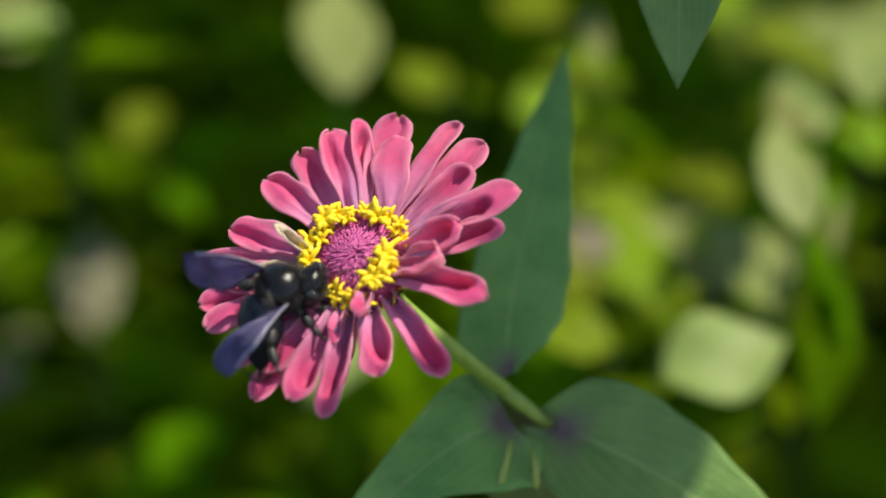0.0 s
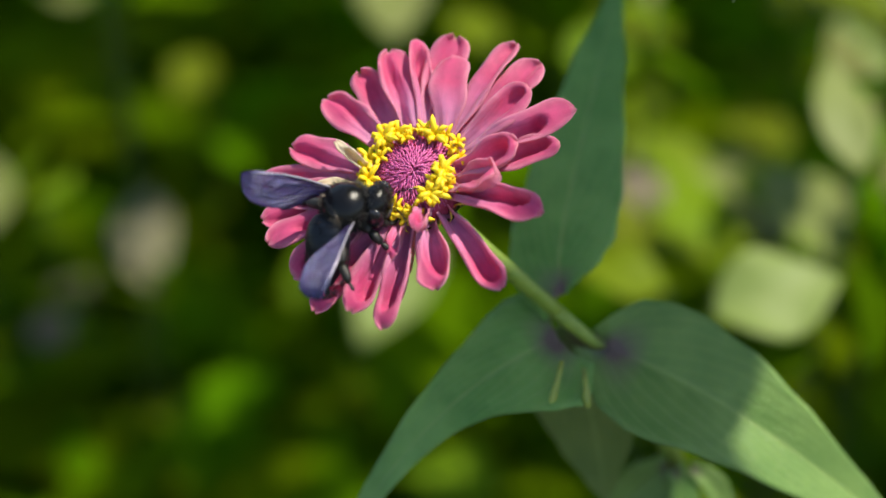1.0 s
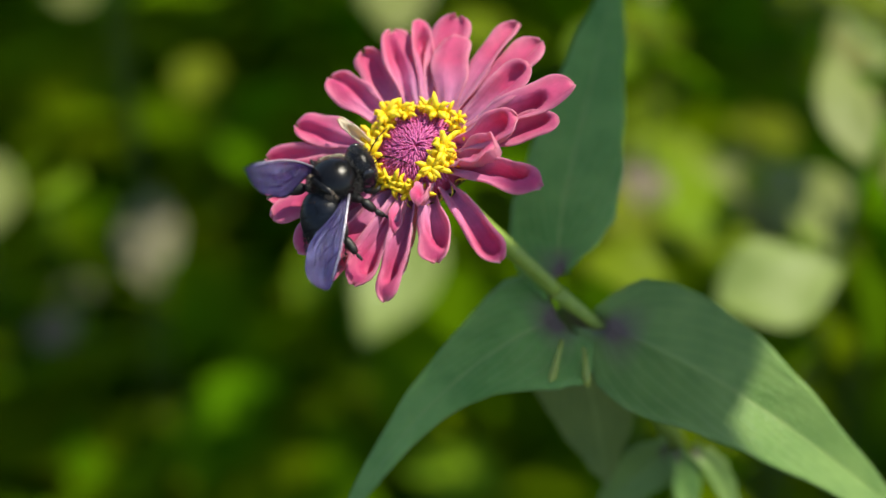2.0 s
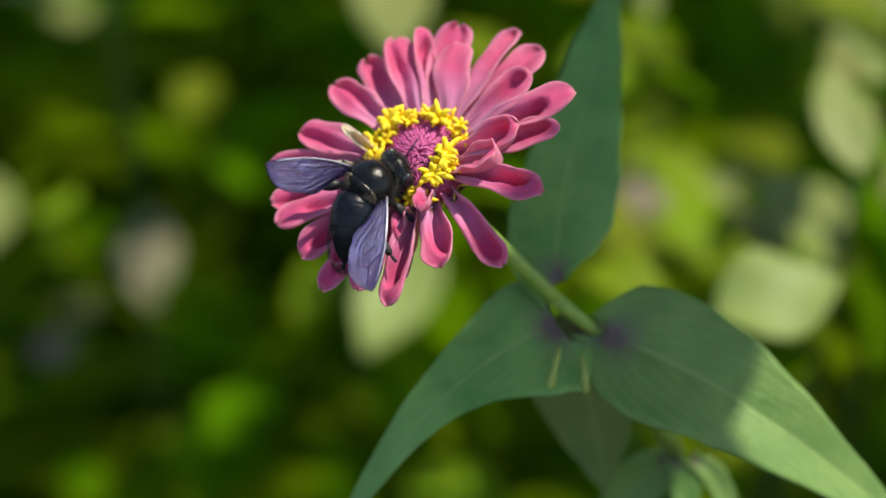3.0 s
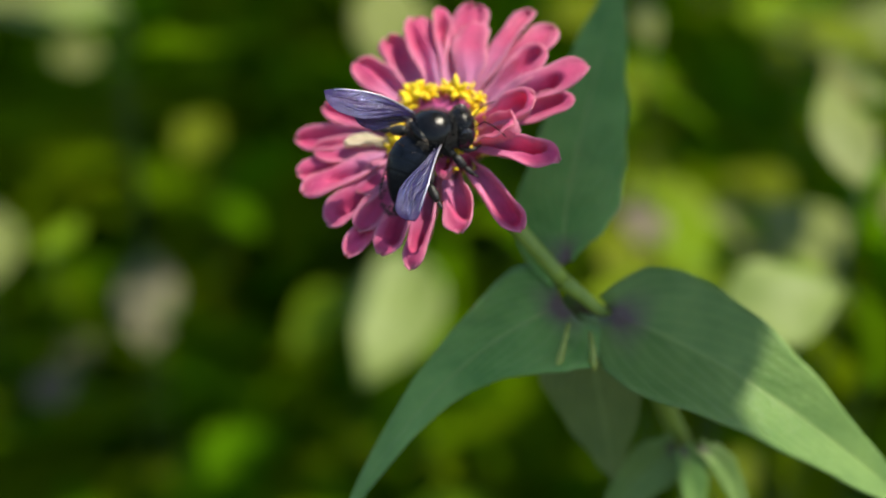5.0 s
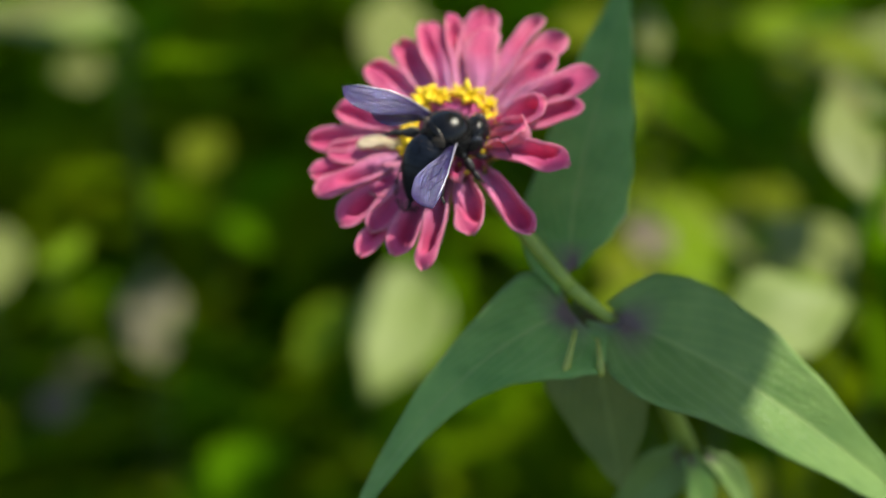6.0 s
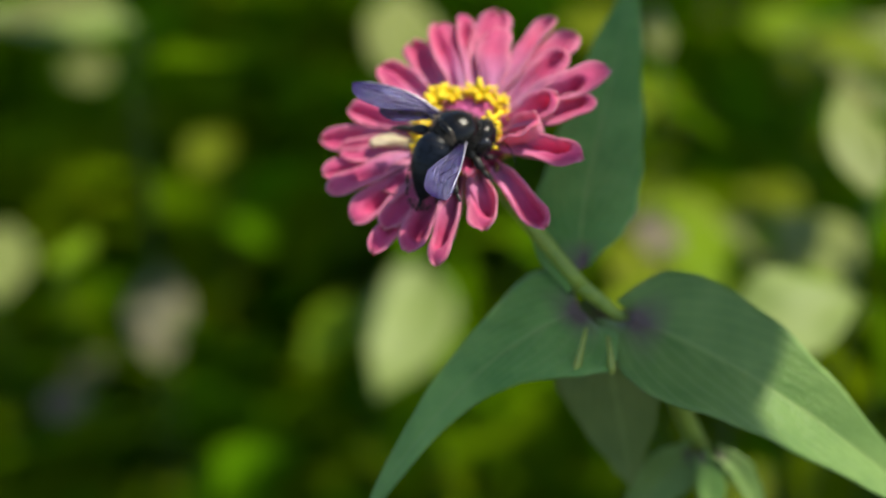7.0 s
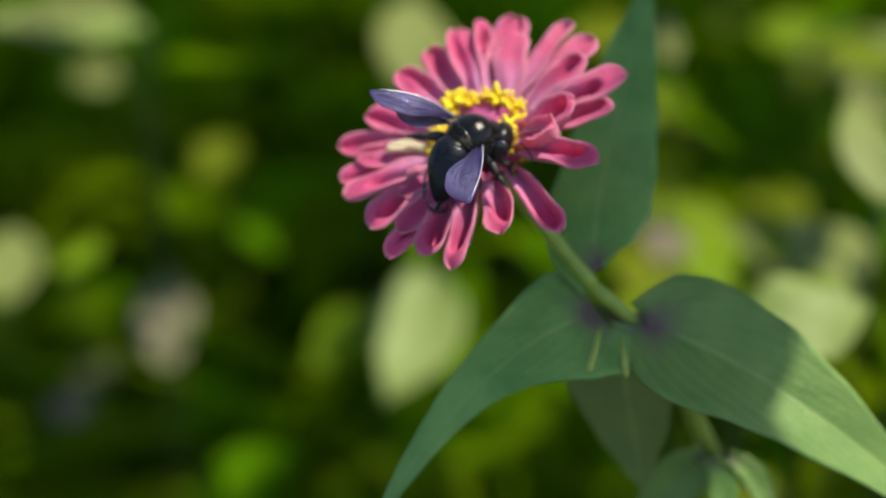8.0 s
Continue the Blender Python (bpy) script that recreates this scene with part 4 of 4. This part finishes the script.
garden_plant((0.180, 0.346, 0.431), 0.05, 0.03, 5, 22, PALE_SUNLIT_LEAF, seed=65, gap=0.045, leaves=2)
garden_plant((0.158, 0.366, 0.334), 0.06, 0.05, 50, 22, PALE_SUNLIT_LEAF, seed=66, leaves=2)
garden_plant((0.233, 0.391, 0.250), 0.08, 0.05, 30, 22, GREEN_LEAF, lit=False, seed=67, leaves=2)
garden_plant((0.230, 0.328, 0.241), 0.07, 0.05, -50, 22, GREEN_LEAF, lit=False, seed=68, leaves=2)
# more leafy plants in the sunny part of the bed
g = random.Random(21)
for k in range(26):
    y = g.uniform(0.34, 0.85)
    x = g.uniform(0.05, 0.13 + 0.34 * y)
    z = 0.66 - (y + 0.24) * math.tan(radians(g.uniform(20, 41)))
    if z < 0.06:
        continue
    garden_plant((x, y, z), g.uniform(0.04, 0.07), g.uniform(0.028, 0.04), g.uniform(-100, 100), g.uniform(10, 30), LIME_LEAF if k % 3 else GREEN_LEAF, seed=100 + k, leaves=3)
for k in range(2):
    y = g.uniform(0.5, 1.0)
    x = g.uniform(-0.42 * y, -0.05)
    z = 0.66 - (y + 0.24) * math.tan(radians(g.uniform(21, 34)))
    garden_plant((x, y, z), g.uniform(0.035, 0.055), g.uniform(0.028, 0.036), g.uniform(-100, 100), g.uniform(10, 30), GREEN_LEAF, lit=False, seed=140 + k, leaves=3)

VISTA = Vector((0.015, -0.24, 0.66))


def clear_of(p, q, radius):
    """True where p stands between q and the sun or the open side of the bed."""
    d = p - q
    for way in (SUN, (VISTA - q).normalized()):
        ahead = d.dot(way)
        if ahead > 0 and (d - way * ahead).length < radius:
            return True
    return False


# undergrowth that fills the bed, one tangle
bm = bmesh.new()
g = random.Random(77)
for k in range(5200):
    y = 0.34 + 2.0 * g.random() ** 1.4
    x = g.uniform(-0.75, 0.75) * (0.35 + 0.75 * y)
    z = g.uniform(0.02, 0.24 + 0.06 * y)
    if y < 0.62:
        z *= 0.75
    size = g.uniform(0.07, 0.13)
    at = Vector((x, y, z))
    if any(clear_of(at, q, radius + 0.3 * size) for q, radius in GAPS[2:]):
        continue
    m = Matrix.Translation((x, y, z)) @ Matrix.Rotation(g.uniform(0, 6.3), 4, "Z") @ Matrix.Rotation(g.uniform(-0.9, 0.3), 4, "X") @ Matrix.Rotation(g.gauss(0, 0.3), 4, "Y")
    rows = [[m @ Vector(p) for p in row] for row in leaf_rows(size, size * g.uniform(0.45, 0.65), 0.2, 0.25, 0.05, 0.4, 0, 5, 5, k)]
    sheet(rows, 0.0, bm)
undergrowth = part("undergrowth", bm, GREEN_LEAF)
tagged(undergrowth, "dense dark green undergrowth covering the soil", "plants", kind="stuff")

# a hedge closes the bed at the back
bm = bmesh.new()
for k in range(3600):
    x = g.uniform(-2.6, 2.6)
    z = 1.5 * g.random() ** 1.2
    y = 2.3 + 0.35 * g.random() + 0.15 * math.sin(x * 3.1) - 0.2 * z * 0.3
    size = g.uniform(0.09, 0.15)
    m = Matrix.Translation((x, y, z)) @ Matrix.Rotation(math.pi + g.gauss(0, 0.9), 4, "Z") @ Matrix.Rotation(g.uniform(-1.2, 0.1), 4, "X")
    rows = [[m @ Vector(p) for p in row] for row in leaf_rows(size, size * g.uniform(0.45, 0.65), 0.2, 0.2, 0.05, 0.4, 0, 5, 5, k)]
    sheet(rows, 0.0, bm)
hedge = part("hedge", bm, GREEN_LEAF)
tagged(hedge, "dense green hedge at the back of the bed", "hedge", kind="stuff")

# a second zinnia reaches in from above with one drooping leaf
thing = empty("zinnia", Matrix.Translation((0.150, 0.085, 0.0)))
tagged(thing, "tall zinnia plant with one drooping grey-green leaf", "plant")
inv = thing.matrix_basis.inverted()
line = bezier((0.150, 0.085, -0.01), (0.165, 0.085, 0.25), (0.160, 0.08, 0.70), (0.0681, 0.0751, 0.6120), 14)
part("stalk", tube([inv @ p for p in line], [0.0026] * 14, 8), STEM, thing)
m, n = aim((0.0681, 0.0751, 0.6120), (0.0646, 0.0312, 0.576), (-0.1, -0.85, 0.5))
ob = part("leaf", sheet(leaf_rows(n * 1.06, 0.024, 0.2, 0.12, 0.03, 0.4, 0, 24, 11, 91), 0.0004), ZINNIA_LEAF, thing)
ob.matrix_basis = inv @ m

# ---- an unseen tree, added overhead to dapple the bed with shade ----
GAPS.append((Vector((0.0913, 0.0014, 0.4638)), 0.031))
tree = empty("added_shade_tree", Matrix.Translation((1.5, 1.3, 0.0)))
tagged(tree, "unseen tree added so that its leafy bough shades the bed", "tree")
inv = tree.matrix_basis.inverted()
line = bezier((1.5, 1.3, -0.05), (1.5, 1.3, 0.8), (1.45, 1.25, 1.4), (1.3, 1.15, 1.9), 10)
part("trunk", tube([inv @ p for p in line], [0.09 - 0.004 * i for i in range(10)], 12), BARK, tree)
CENTRE = Vector((0.0, 0.22, 0.40)) + SUN * 1.1
for k, (dx, dy) in enumerate(((0.1, 0.1), (-0.25, 0.25), (0.2, -0.25), (0.3, 0.45))):
    line = bezier((1.35, 1.19, 1.75), (1.1, 1.0, 1.75), CENTRE + Vector((dx + 0.35, dy + 0.25, 0.25)), CENTRE + Vector((dx, dy, 0.16)), 9)
    part("limb", tube([inv @ p for p in line], [0.03 - 0.0028 * i for i in range(9)], 8), BARK, tree)
TWIG = Vector((0.04, 0.015, 0.50)) + SUN * 0.5
line = bezier(CENTRE + Vector((0.2, -0.25, 0.16)), CENTRE + Vector((0.15, -0.3, 0.0)), TWIG + Vector((0.15, 0.0, 0.3)), TWIG + Vector((0.06, 0.0, 0.05)), 10)
part("limb", tube([inv @ p for p in line], [0.012 - 0.001 * i for i in range(10)], 7), BARK, tree)
bm = bmesh.new()
g = random.Random(9)
e1 = SUN.orthogonal().normalized()
e2 = SUN.cross(e1)
for k in range(16000):
    # every fourth leaf is added low, close to the zinnia, to shade its leaves
    near = k % 4 == 0
    r, a = (0.125 if near else 0.95) * math.sqrt(g.random()), g.uniform(0, 2 * math.pi)
    p = (Vector((0.04, 0.015, 0.50)) + SUN * 0.50 if near else CENTRE) + e1 * r * math.cos(a) + e2 * r * math.sin(a) + SUN * (g.uniform(-0.08, 0.10) if near else g.uniform(-0.08, 0.34))
    size = g.uniform(0.06, 0.09) if not near else g.uniform(0.016, 0.028)
    foot = p - SUN * (0.5 if near else 1.1)
    if foot.y < -0.13 or abs(foot.x) > 0.55:
        continue
    blocked = False
    for q, radius in GAPS:
        d = p - q
        if (d - SUN * d.dot(SUN)).length < radius + (0.2 if near else 0.43) * size:
            blocked = True
            break
    if blocked:
        continue
    m = Matrix.Translation(p) @ SUN.to_track_quat("Z", "Y").to_matrix().to_4x4() @ Matrix.Rotation(g.uniform(0, 6.3), 4, "Z") @ Matrix.Rotation(g.gauss(0, 0.45), 4, "X") @ Matrix.Translation((0, -size / 2, 0))
    rows = [[m @ Vector(q) for q in row] for row in leaf_rows(size, size * 0.5, 0.2, 0.2, 0.05, 0.4, 0, 5, 5, k)]
    sheet([[inv @ v for v in row] for row in rows], 0.0, bm)
crown = part("crown", bm, GREEN_LEAF, tree)
tagged(crown, "added leafy crown with gaps left for the sun", kind="stuff")


# ---- what moves ----
def motions():
    walk(bee, [
            (0, pose(-0.0137, -0.0076, 0.5469, 14.73, 18.92, -58.85)),
            (0.5, pose(-0.0128, -0.0049, 0.5441, 18.13, 19.15, -58.82)),
            (1, pose(-0.0116, -0.0025, 0.5423, 19.08, 19.94, -58.31)),
            (1.5, pose(-0.0158, -0.0017, 0.5417, 26.41, 16.47, -41.83)),
            (3, pose(-0.0068, 0.0030, 0.5406, 14.90, 24.61, -35.22)),
            (3.5, pose(-0.0041, 0.0027, 0.5422, 16.57, 27.53, -37.26)),
            (4, pose(-0.0019, 0.0046, 0.5436, 21.85, 25.88, -45.70)),
            (4.5, pose(0.0009, 0.0070, 0.5432, 20.18, 23.52, -54.68)),
            (6, pose(0.0045, 0.0165, 0.5412, 8.37, 21.39, -56.88)),
            (6.5, pose(0.0038, 0.0179, 0.5409, 4.37, 21.13, -59.11)),
            (7, pose(0.0042, 0.0160, 0.5411, 0.69, 20.24, -56.36)),
            (7.5, pose(0.0049, 0.0136, 0.5417, -0.96, 18.02, -53.91)),
            (8, pose(0.0044, 0.0139, 0.5414, 0.13, 16.90, -57.73))])
    walk(bee_head, [
            (0, pose(0.0000, 0.0031, -0.0003, -14.98, -0.00, -37.93)),
            (0.5, pose(0.0000, 0.0031, -0.0003, -14.26, -0.00, -38.92)),
            (1, pose(0.0000, 0.0031, -0.0003, -12.55, -0.00, -42.54)),
            (1.5, pose(0.0000, 0.0031, -0.0003, -8.99, -0.00, -26.61)),
            (3, pose(0.0000, 0.0031, -0.0003, -5.84, -0.00, -17.73)),
            (3.5, pose(0.0000, 0.0031, -0.0003, -6.73, -0.00, -12.58)),
            (4, pose(0.0000, 0.0031, -0.0003, -10.19, -0.00, -14.15)),
            (4.5, pose(0.0000, 0.0031, -0.0003, -12.44, -0.00, -14.27)),
            (6, pose(0.0000, 0.0031, -0.0003, -21.87, -0.00, -35.51)),
            (6.5, pose(0.0000, 0.0031, -0.0003, -23.03, -0.00, -37.37)),
            (7, pose(0.0000, 0.0031, -0.0003, -28.30, -0.00, -35.58)),
            (7.5, pose(0.0000, 0.0031, -0.0003, -22.56, -0.00, -35.64)),
            (8, pose(0.0000, 0.0031, -0.0003, -20.87, -0.00, -37.93))])
    walk(abdomen, [
            (0, pose(0.0000, -0.0042, -0.0008, 23.03, 0.00, 57.82)),
            (0.5, pose(0.0000, -0.0042, -0.0008, 18.41, 0.00, 59.38)),
            (1, pose(0.0000, -0.0042, -0.0008, 19.25, 0.00, 55.59)),
            (1.5, pose(0.0000, -0.0042, -0.0008, 17.75, 0.00, 53.52)),
            (3, pose(0.0000, -0.0042, -0.0008, 23.71, 0.00, 35.61)),
            (3.5, pose(0.0000, -0.0042, -0.0008, 24.08, 0.00, 36.61)),
            (4, pose(0.0000, -0.0042, -0.0008, 19.02, 0.00, 39.16)),
            (4.5, pose(0.0000, -0.0042, -0.0008, 23.16, 0.00, 33.44)),
            (6, pose(0.0000, -0.0042, -0.0008, 32.10, 0.00, 38.19)),
            (6.5, pose(0.0000, -0.0042, -0.0008, 33.16, 0.00, 45.87)),
            (7, pose(0.0000, -0.0042, -0.0008, 36.53, 0.00, 44.86)),
            (7.5, pose(0.0000, -0.0042, -0.0008, 32.30, 0.00, 45.78)),
            (8, pose(0.0000, -0.0042, -0.0008, 31.82, 0.00, 47.15))])
    walk(forewing_l, [
            (0, pose(-0.0044, -0.0010, 0.0008, 55.26, 49.09, 89.96)),
            (0.5, pose(-0.0044, -0.0010, 0.0008, 52.74, 51.48, 86.23)),
            (1, pose(-0.0044, -0.0010, 0.0008, 49.76, 43.73, 77.28)),
            (1.5, pose(-0.0044, -0.0010, 0.0008, 48.76, 53.06, 90.97)),
            (3, pose(-0.0044, -0.0010, 0.0008, 34.78, 26.02, 63.46)),
            (3.5, pose(-0.0044, -0.0010, 0.0008, 43.09, 27.14, 61.58)),
            (4, pose(-0.0044, -0.0010, 0.0008, 54.39, 38.64, 69.75)),
            (4.5, pose(-0.0044, -0.0010, 0.0008, 5.18, 33.63, 60.71)),
            (6, pose(-0.0044, -0.0010, 0.0008, 5.32, 18.76, 55.15)),
            (6.5, pose(-0.0044, -0.0010, 0.0008, 2.50, 8.17, 48.14)),
            (7, pose(-0.0044, -0.0010, 0.0008, 5.97, 5.87, 42.97)),
            (7.5, pose(-0.0044, -0.0010, 0.0008, 10.72, 15.32, 56.58)),
            (8, pose(-0.0044, -0.0010, 0.0008, 3.38, 16.43, 61.09))])
    walk(forewing_r, [
            (0, pose(0.0044, -0.0010, 0.0008, 12.00, -11.98, -53.21)),
            (0.5, pose(0.0044, -0.0010, 0.0008, 14.00, -14.15, -47.67)),
            (1, pose(0.0044, -0.0010, 0.0008, 12.00, -12.05, -41.01)),
            (1.5, pose(0.0044, -0.0010, 0.0008, 6.00, 3.00, -59.00)),
            (3, pose(0.0044, -0.0010, 0.0008, 8.00, 9.51, -51.34)),
            (3.5, pose(0.0044, -0.0010, 0.0008, 8.00, 0.44, -56.34)),
            (4, pose(0.0044, -0.0010, 0.0008, 12.00, -2.33, -50.53)),
            (4.5, pose(0.0044, -0.0010, 0.0008, 24.54, -3.60, -43.30)),
            (6, pose(0.0044, -0.0010, 0.0008, 13.35, -3.76, -41.48)),
            (6.5, pose(0.0044, -0.0010, 0.0008, 17.76, -3.78, -38.99)),
            (7, pose(0.0044, -0.0010, 0.0008, 15.07, -2.98, -40.88)),
            (7.5, pose(0.0044, -0.0010, 0.0008, 19.60, -0.14, -42.13)),
            (8, pose(0.0044, -0.0010, 0.0008, 7.17, -0.90, -36.33))])
    walk(hindwing_l, [
            (0, pose(-0.0044, -0.0024, 0.0005, 55.26, 49.09, 89.96)),
            (0.5, pose(-0.0044, -0.0024, 0.0005, 52.74, 51.48, 86.23)),
            (1, pose(-0.0044, -0.0024, 0.0005, 49.76, 43.73, 77.28)),
            (1.5, pose(-0.0044, -0.0024, 0.0005, 48.76, 53.06, 90.97)),
            (3, pose(-0.0044, -0.0024, 0.0005, 34.78, 26.02, 63.46)),
            (3.5, pose(-0.0044, -0.0024, 0.0005, 43.09, 27.14, 61.58)),
            (4, pose(-0.0044, -0.0024, 0.0005, 54.39, 38.64, 69.75)),
            (4.5, pose(-0.0044, -0.0024, 0.0005, 5.18, 33.63, 60.71)),
            (6, pose(-0.0044, -0.0024, 0.0005, 5.32, 18.76, 55.15)),
            (6.5, pose(-0.0044, -0.0024, 0.0005, 2.50, 8.17, 48.14)),
            (7, pose(-0.0044, -0.0024, 0.0005, 5.97, 5.87, 42.97)),
            (7.5, pose(-0.0044, -0.0024, 0.0005, 10.72, 15.32, 56.58)),
            (8, pose(-0.0044, -0.0024, 0.0005, 3.38, 16.43, 61.09))])
    walk(hindwing_r, [
            (0, pose(0.0044, -0.0024, 0.0005, 12.00, -11.98, -53.21)),
            (0.5, pose(0.0044, -0.0024, 0.0005, 14.00, -14.15, -47.67)),
            (1, pose(0.0044, -0.0024, 0.0005, 12.00, -12.05, -41.01)),
            (1.5, pose(0.0044, -0.0024, 0.0005, 6.00, 3.00, -59.00)),
            (3, pose(0.0044, -0.0024, 0.0005, 8.00, 9.51, -51.34)),
            (3.5, pose(0.0044, -0.0024, 0.0005, 8.00, 0.44, -56.34)),
            (4, pose(0.0044, -0.0024, 0.0005, 12.00, -2.33, -50.53)),
            (4.5, pose(0.0044, -0.0024, 0.0005, 24.54, -3.60, -43.30)),
            (6, pose(0.0044, -0.0024, 0.0005, 13.35, -3.76, -41.48)),
            (6.5, pose(0.0044, -0.0024, 0.0005, 17.76, -3.78, -38.99)),
            (7, pose(0.0044, -0.0024, 0.0005, 15.07, -2.98, -40.88)),
            (7.5, pose(0.0044, -0.0024, 0.0005, 19.60, -0.14, -42.13)),
            (8, pose(0.0044, -0.0024, 0.0005, 7.17, -0.90, -36.33))])
    # the legs feel their way as the bee creeps over the petals
    for k, (ob, at) in enumerate(LEGS):
        swing = 13 if k % 2 else -13
        walk(ob, [(t, pose(*(0.001 * c for c in at), 0.25 * swing * f, 0, swing * f)) for t, f in (
            (0, 0), (0.5, 0.4), (0.9, -0.5), (1.3, 0.9), (1.7, -0.6), (2.3, 0.7), (3, -0.2), (3.5, 0.5), (4, -0.7), (4.5, 0.6), (5.2, -0.6), (6, 0.2), (7, -0.3), (8, 0))])
    walk(head, [(t, in_zinnia(m)) for t, m in [
            (0, pose(-0.0000, 0.0000, 0.5500, 35.05, -7.11, -4.96)),
            (0.5, pose(0.0006, 0.0032, 0.5474, 36.14, -6.40, -4.32)),
            (1, pose(0.0009, 0.0057, 0.5459, 36.08, -7.01, -5.20)),
            (1.5, pose(0.0009, 0.0071, 0.5453, 35.92, -7.66, -5.70)),
            (3, pose(0.0020, 0.0117, 0.5430, 36.94, -7.40, -6.09)),
            (3.5, pose(0.0021, 0.0111, 0.5430, 34.74, -7.82, -5.19)),
            (4, pose(0.0029, 0.0120, 0.5432, 34.29, -7.72, -4.98)),
            (4.5, pose(0.0033, 0.0160, 0.5417, 36.51, -7.44, -5.75)),
            (6, pose(0.0047, 0.0253, 0.5387, 39.42, -5.54, -4.84)),
            (6.5, pose(0.0045, 0.0264, 0.5382, 38.50, -5.41, -4.85)),
            (7, pose(0.0052, 0.0249, 0.5391, 36.93, -6.17, -4.87)),
            (7.5, pose(0.0059, 0.0225, 0.5395, 36.39, -7.39, -5.81)),
            (8, pose(0.0055, 0.0230, 0.5393, 36.29, -7.68, -6.18))]])
    walk(flower_stalk, [(t, in_zinnia(m)) for t, m in [
            (0, pose(0.0301, 0.0186, 0.5043, 13.84, -38.89, -0.00)),
            (0.5, pose(0.0301, 0.0186, 0.5043, 10.09, -40.56, -0.00)),
            (1, pose(0.0301, 0.0186, 0.5043, 7.09, -41.37, -0.00)),
            (1.5, pose(0.0301, 0.0186, 0.5043, 5.39, -41.68, -0.00)),
            (3, pose(0.0301, 0.0186, 0.5043, -1.57, -42.64, -0.00)),
            (3.5, pose(0.0301, 0.0186, 0.5043, 0.01, -42.87, -0.00)),
            (4, pose(0.0301, 0.0186, 0.5043, -1.19, -41.96, -0.00)),
            (4.5, pose(0.0301, 0.0186, 0.5043, -8.17, -42.61, -0.00)),
            (6, pose(0.0301, 0.0186, 0.5043, -24.11, -44.56, -0.00)),
            (6.5, pose(0.0301, 0.0186, 0.5043, -25.68, -45.50, -0.00)),
            (7, pose(0.0301, 0.0186, 0.5043, -23.20, -43.66, -0.00)),
            (7.5, pose(0.0301, 0.0186, 0.5043, -19.55, -41.92, -0.00)),
            (8, pose(0.0301, 0.0186, 0.5043, -20.22, -42.52, -0.00))]])


motions()
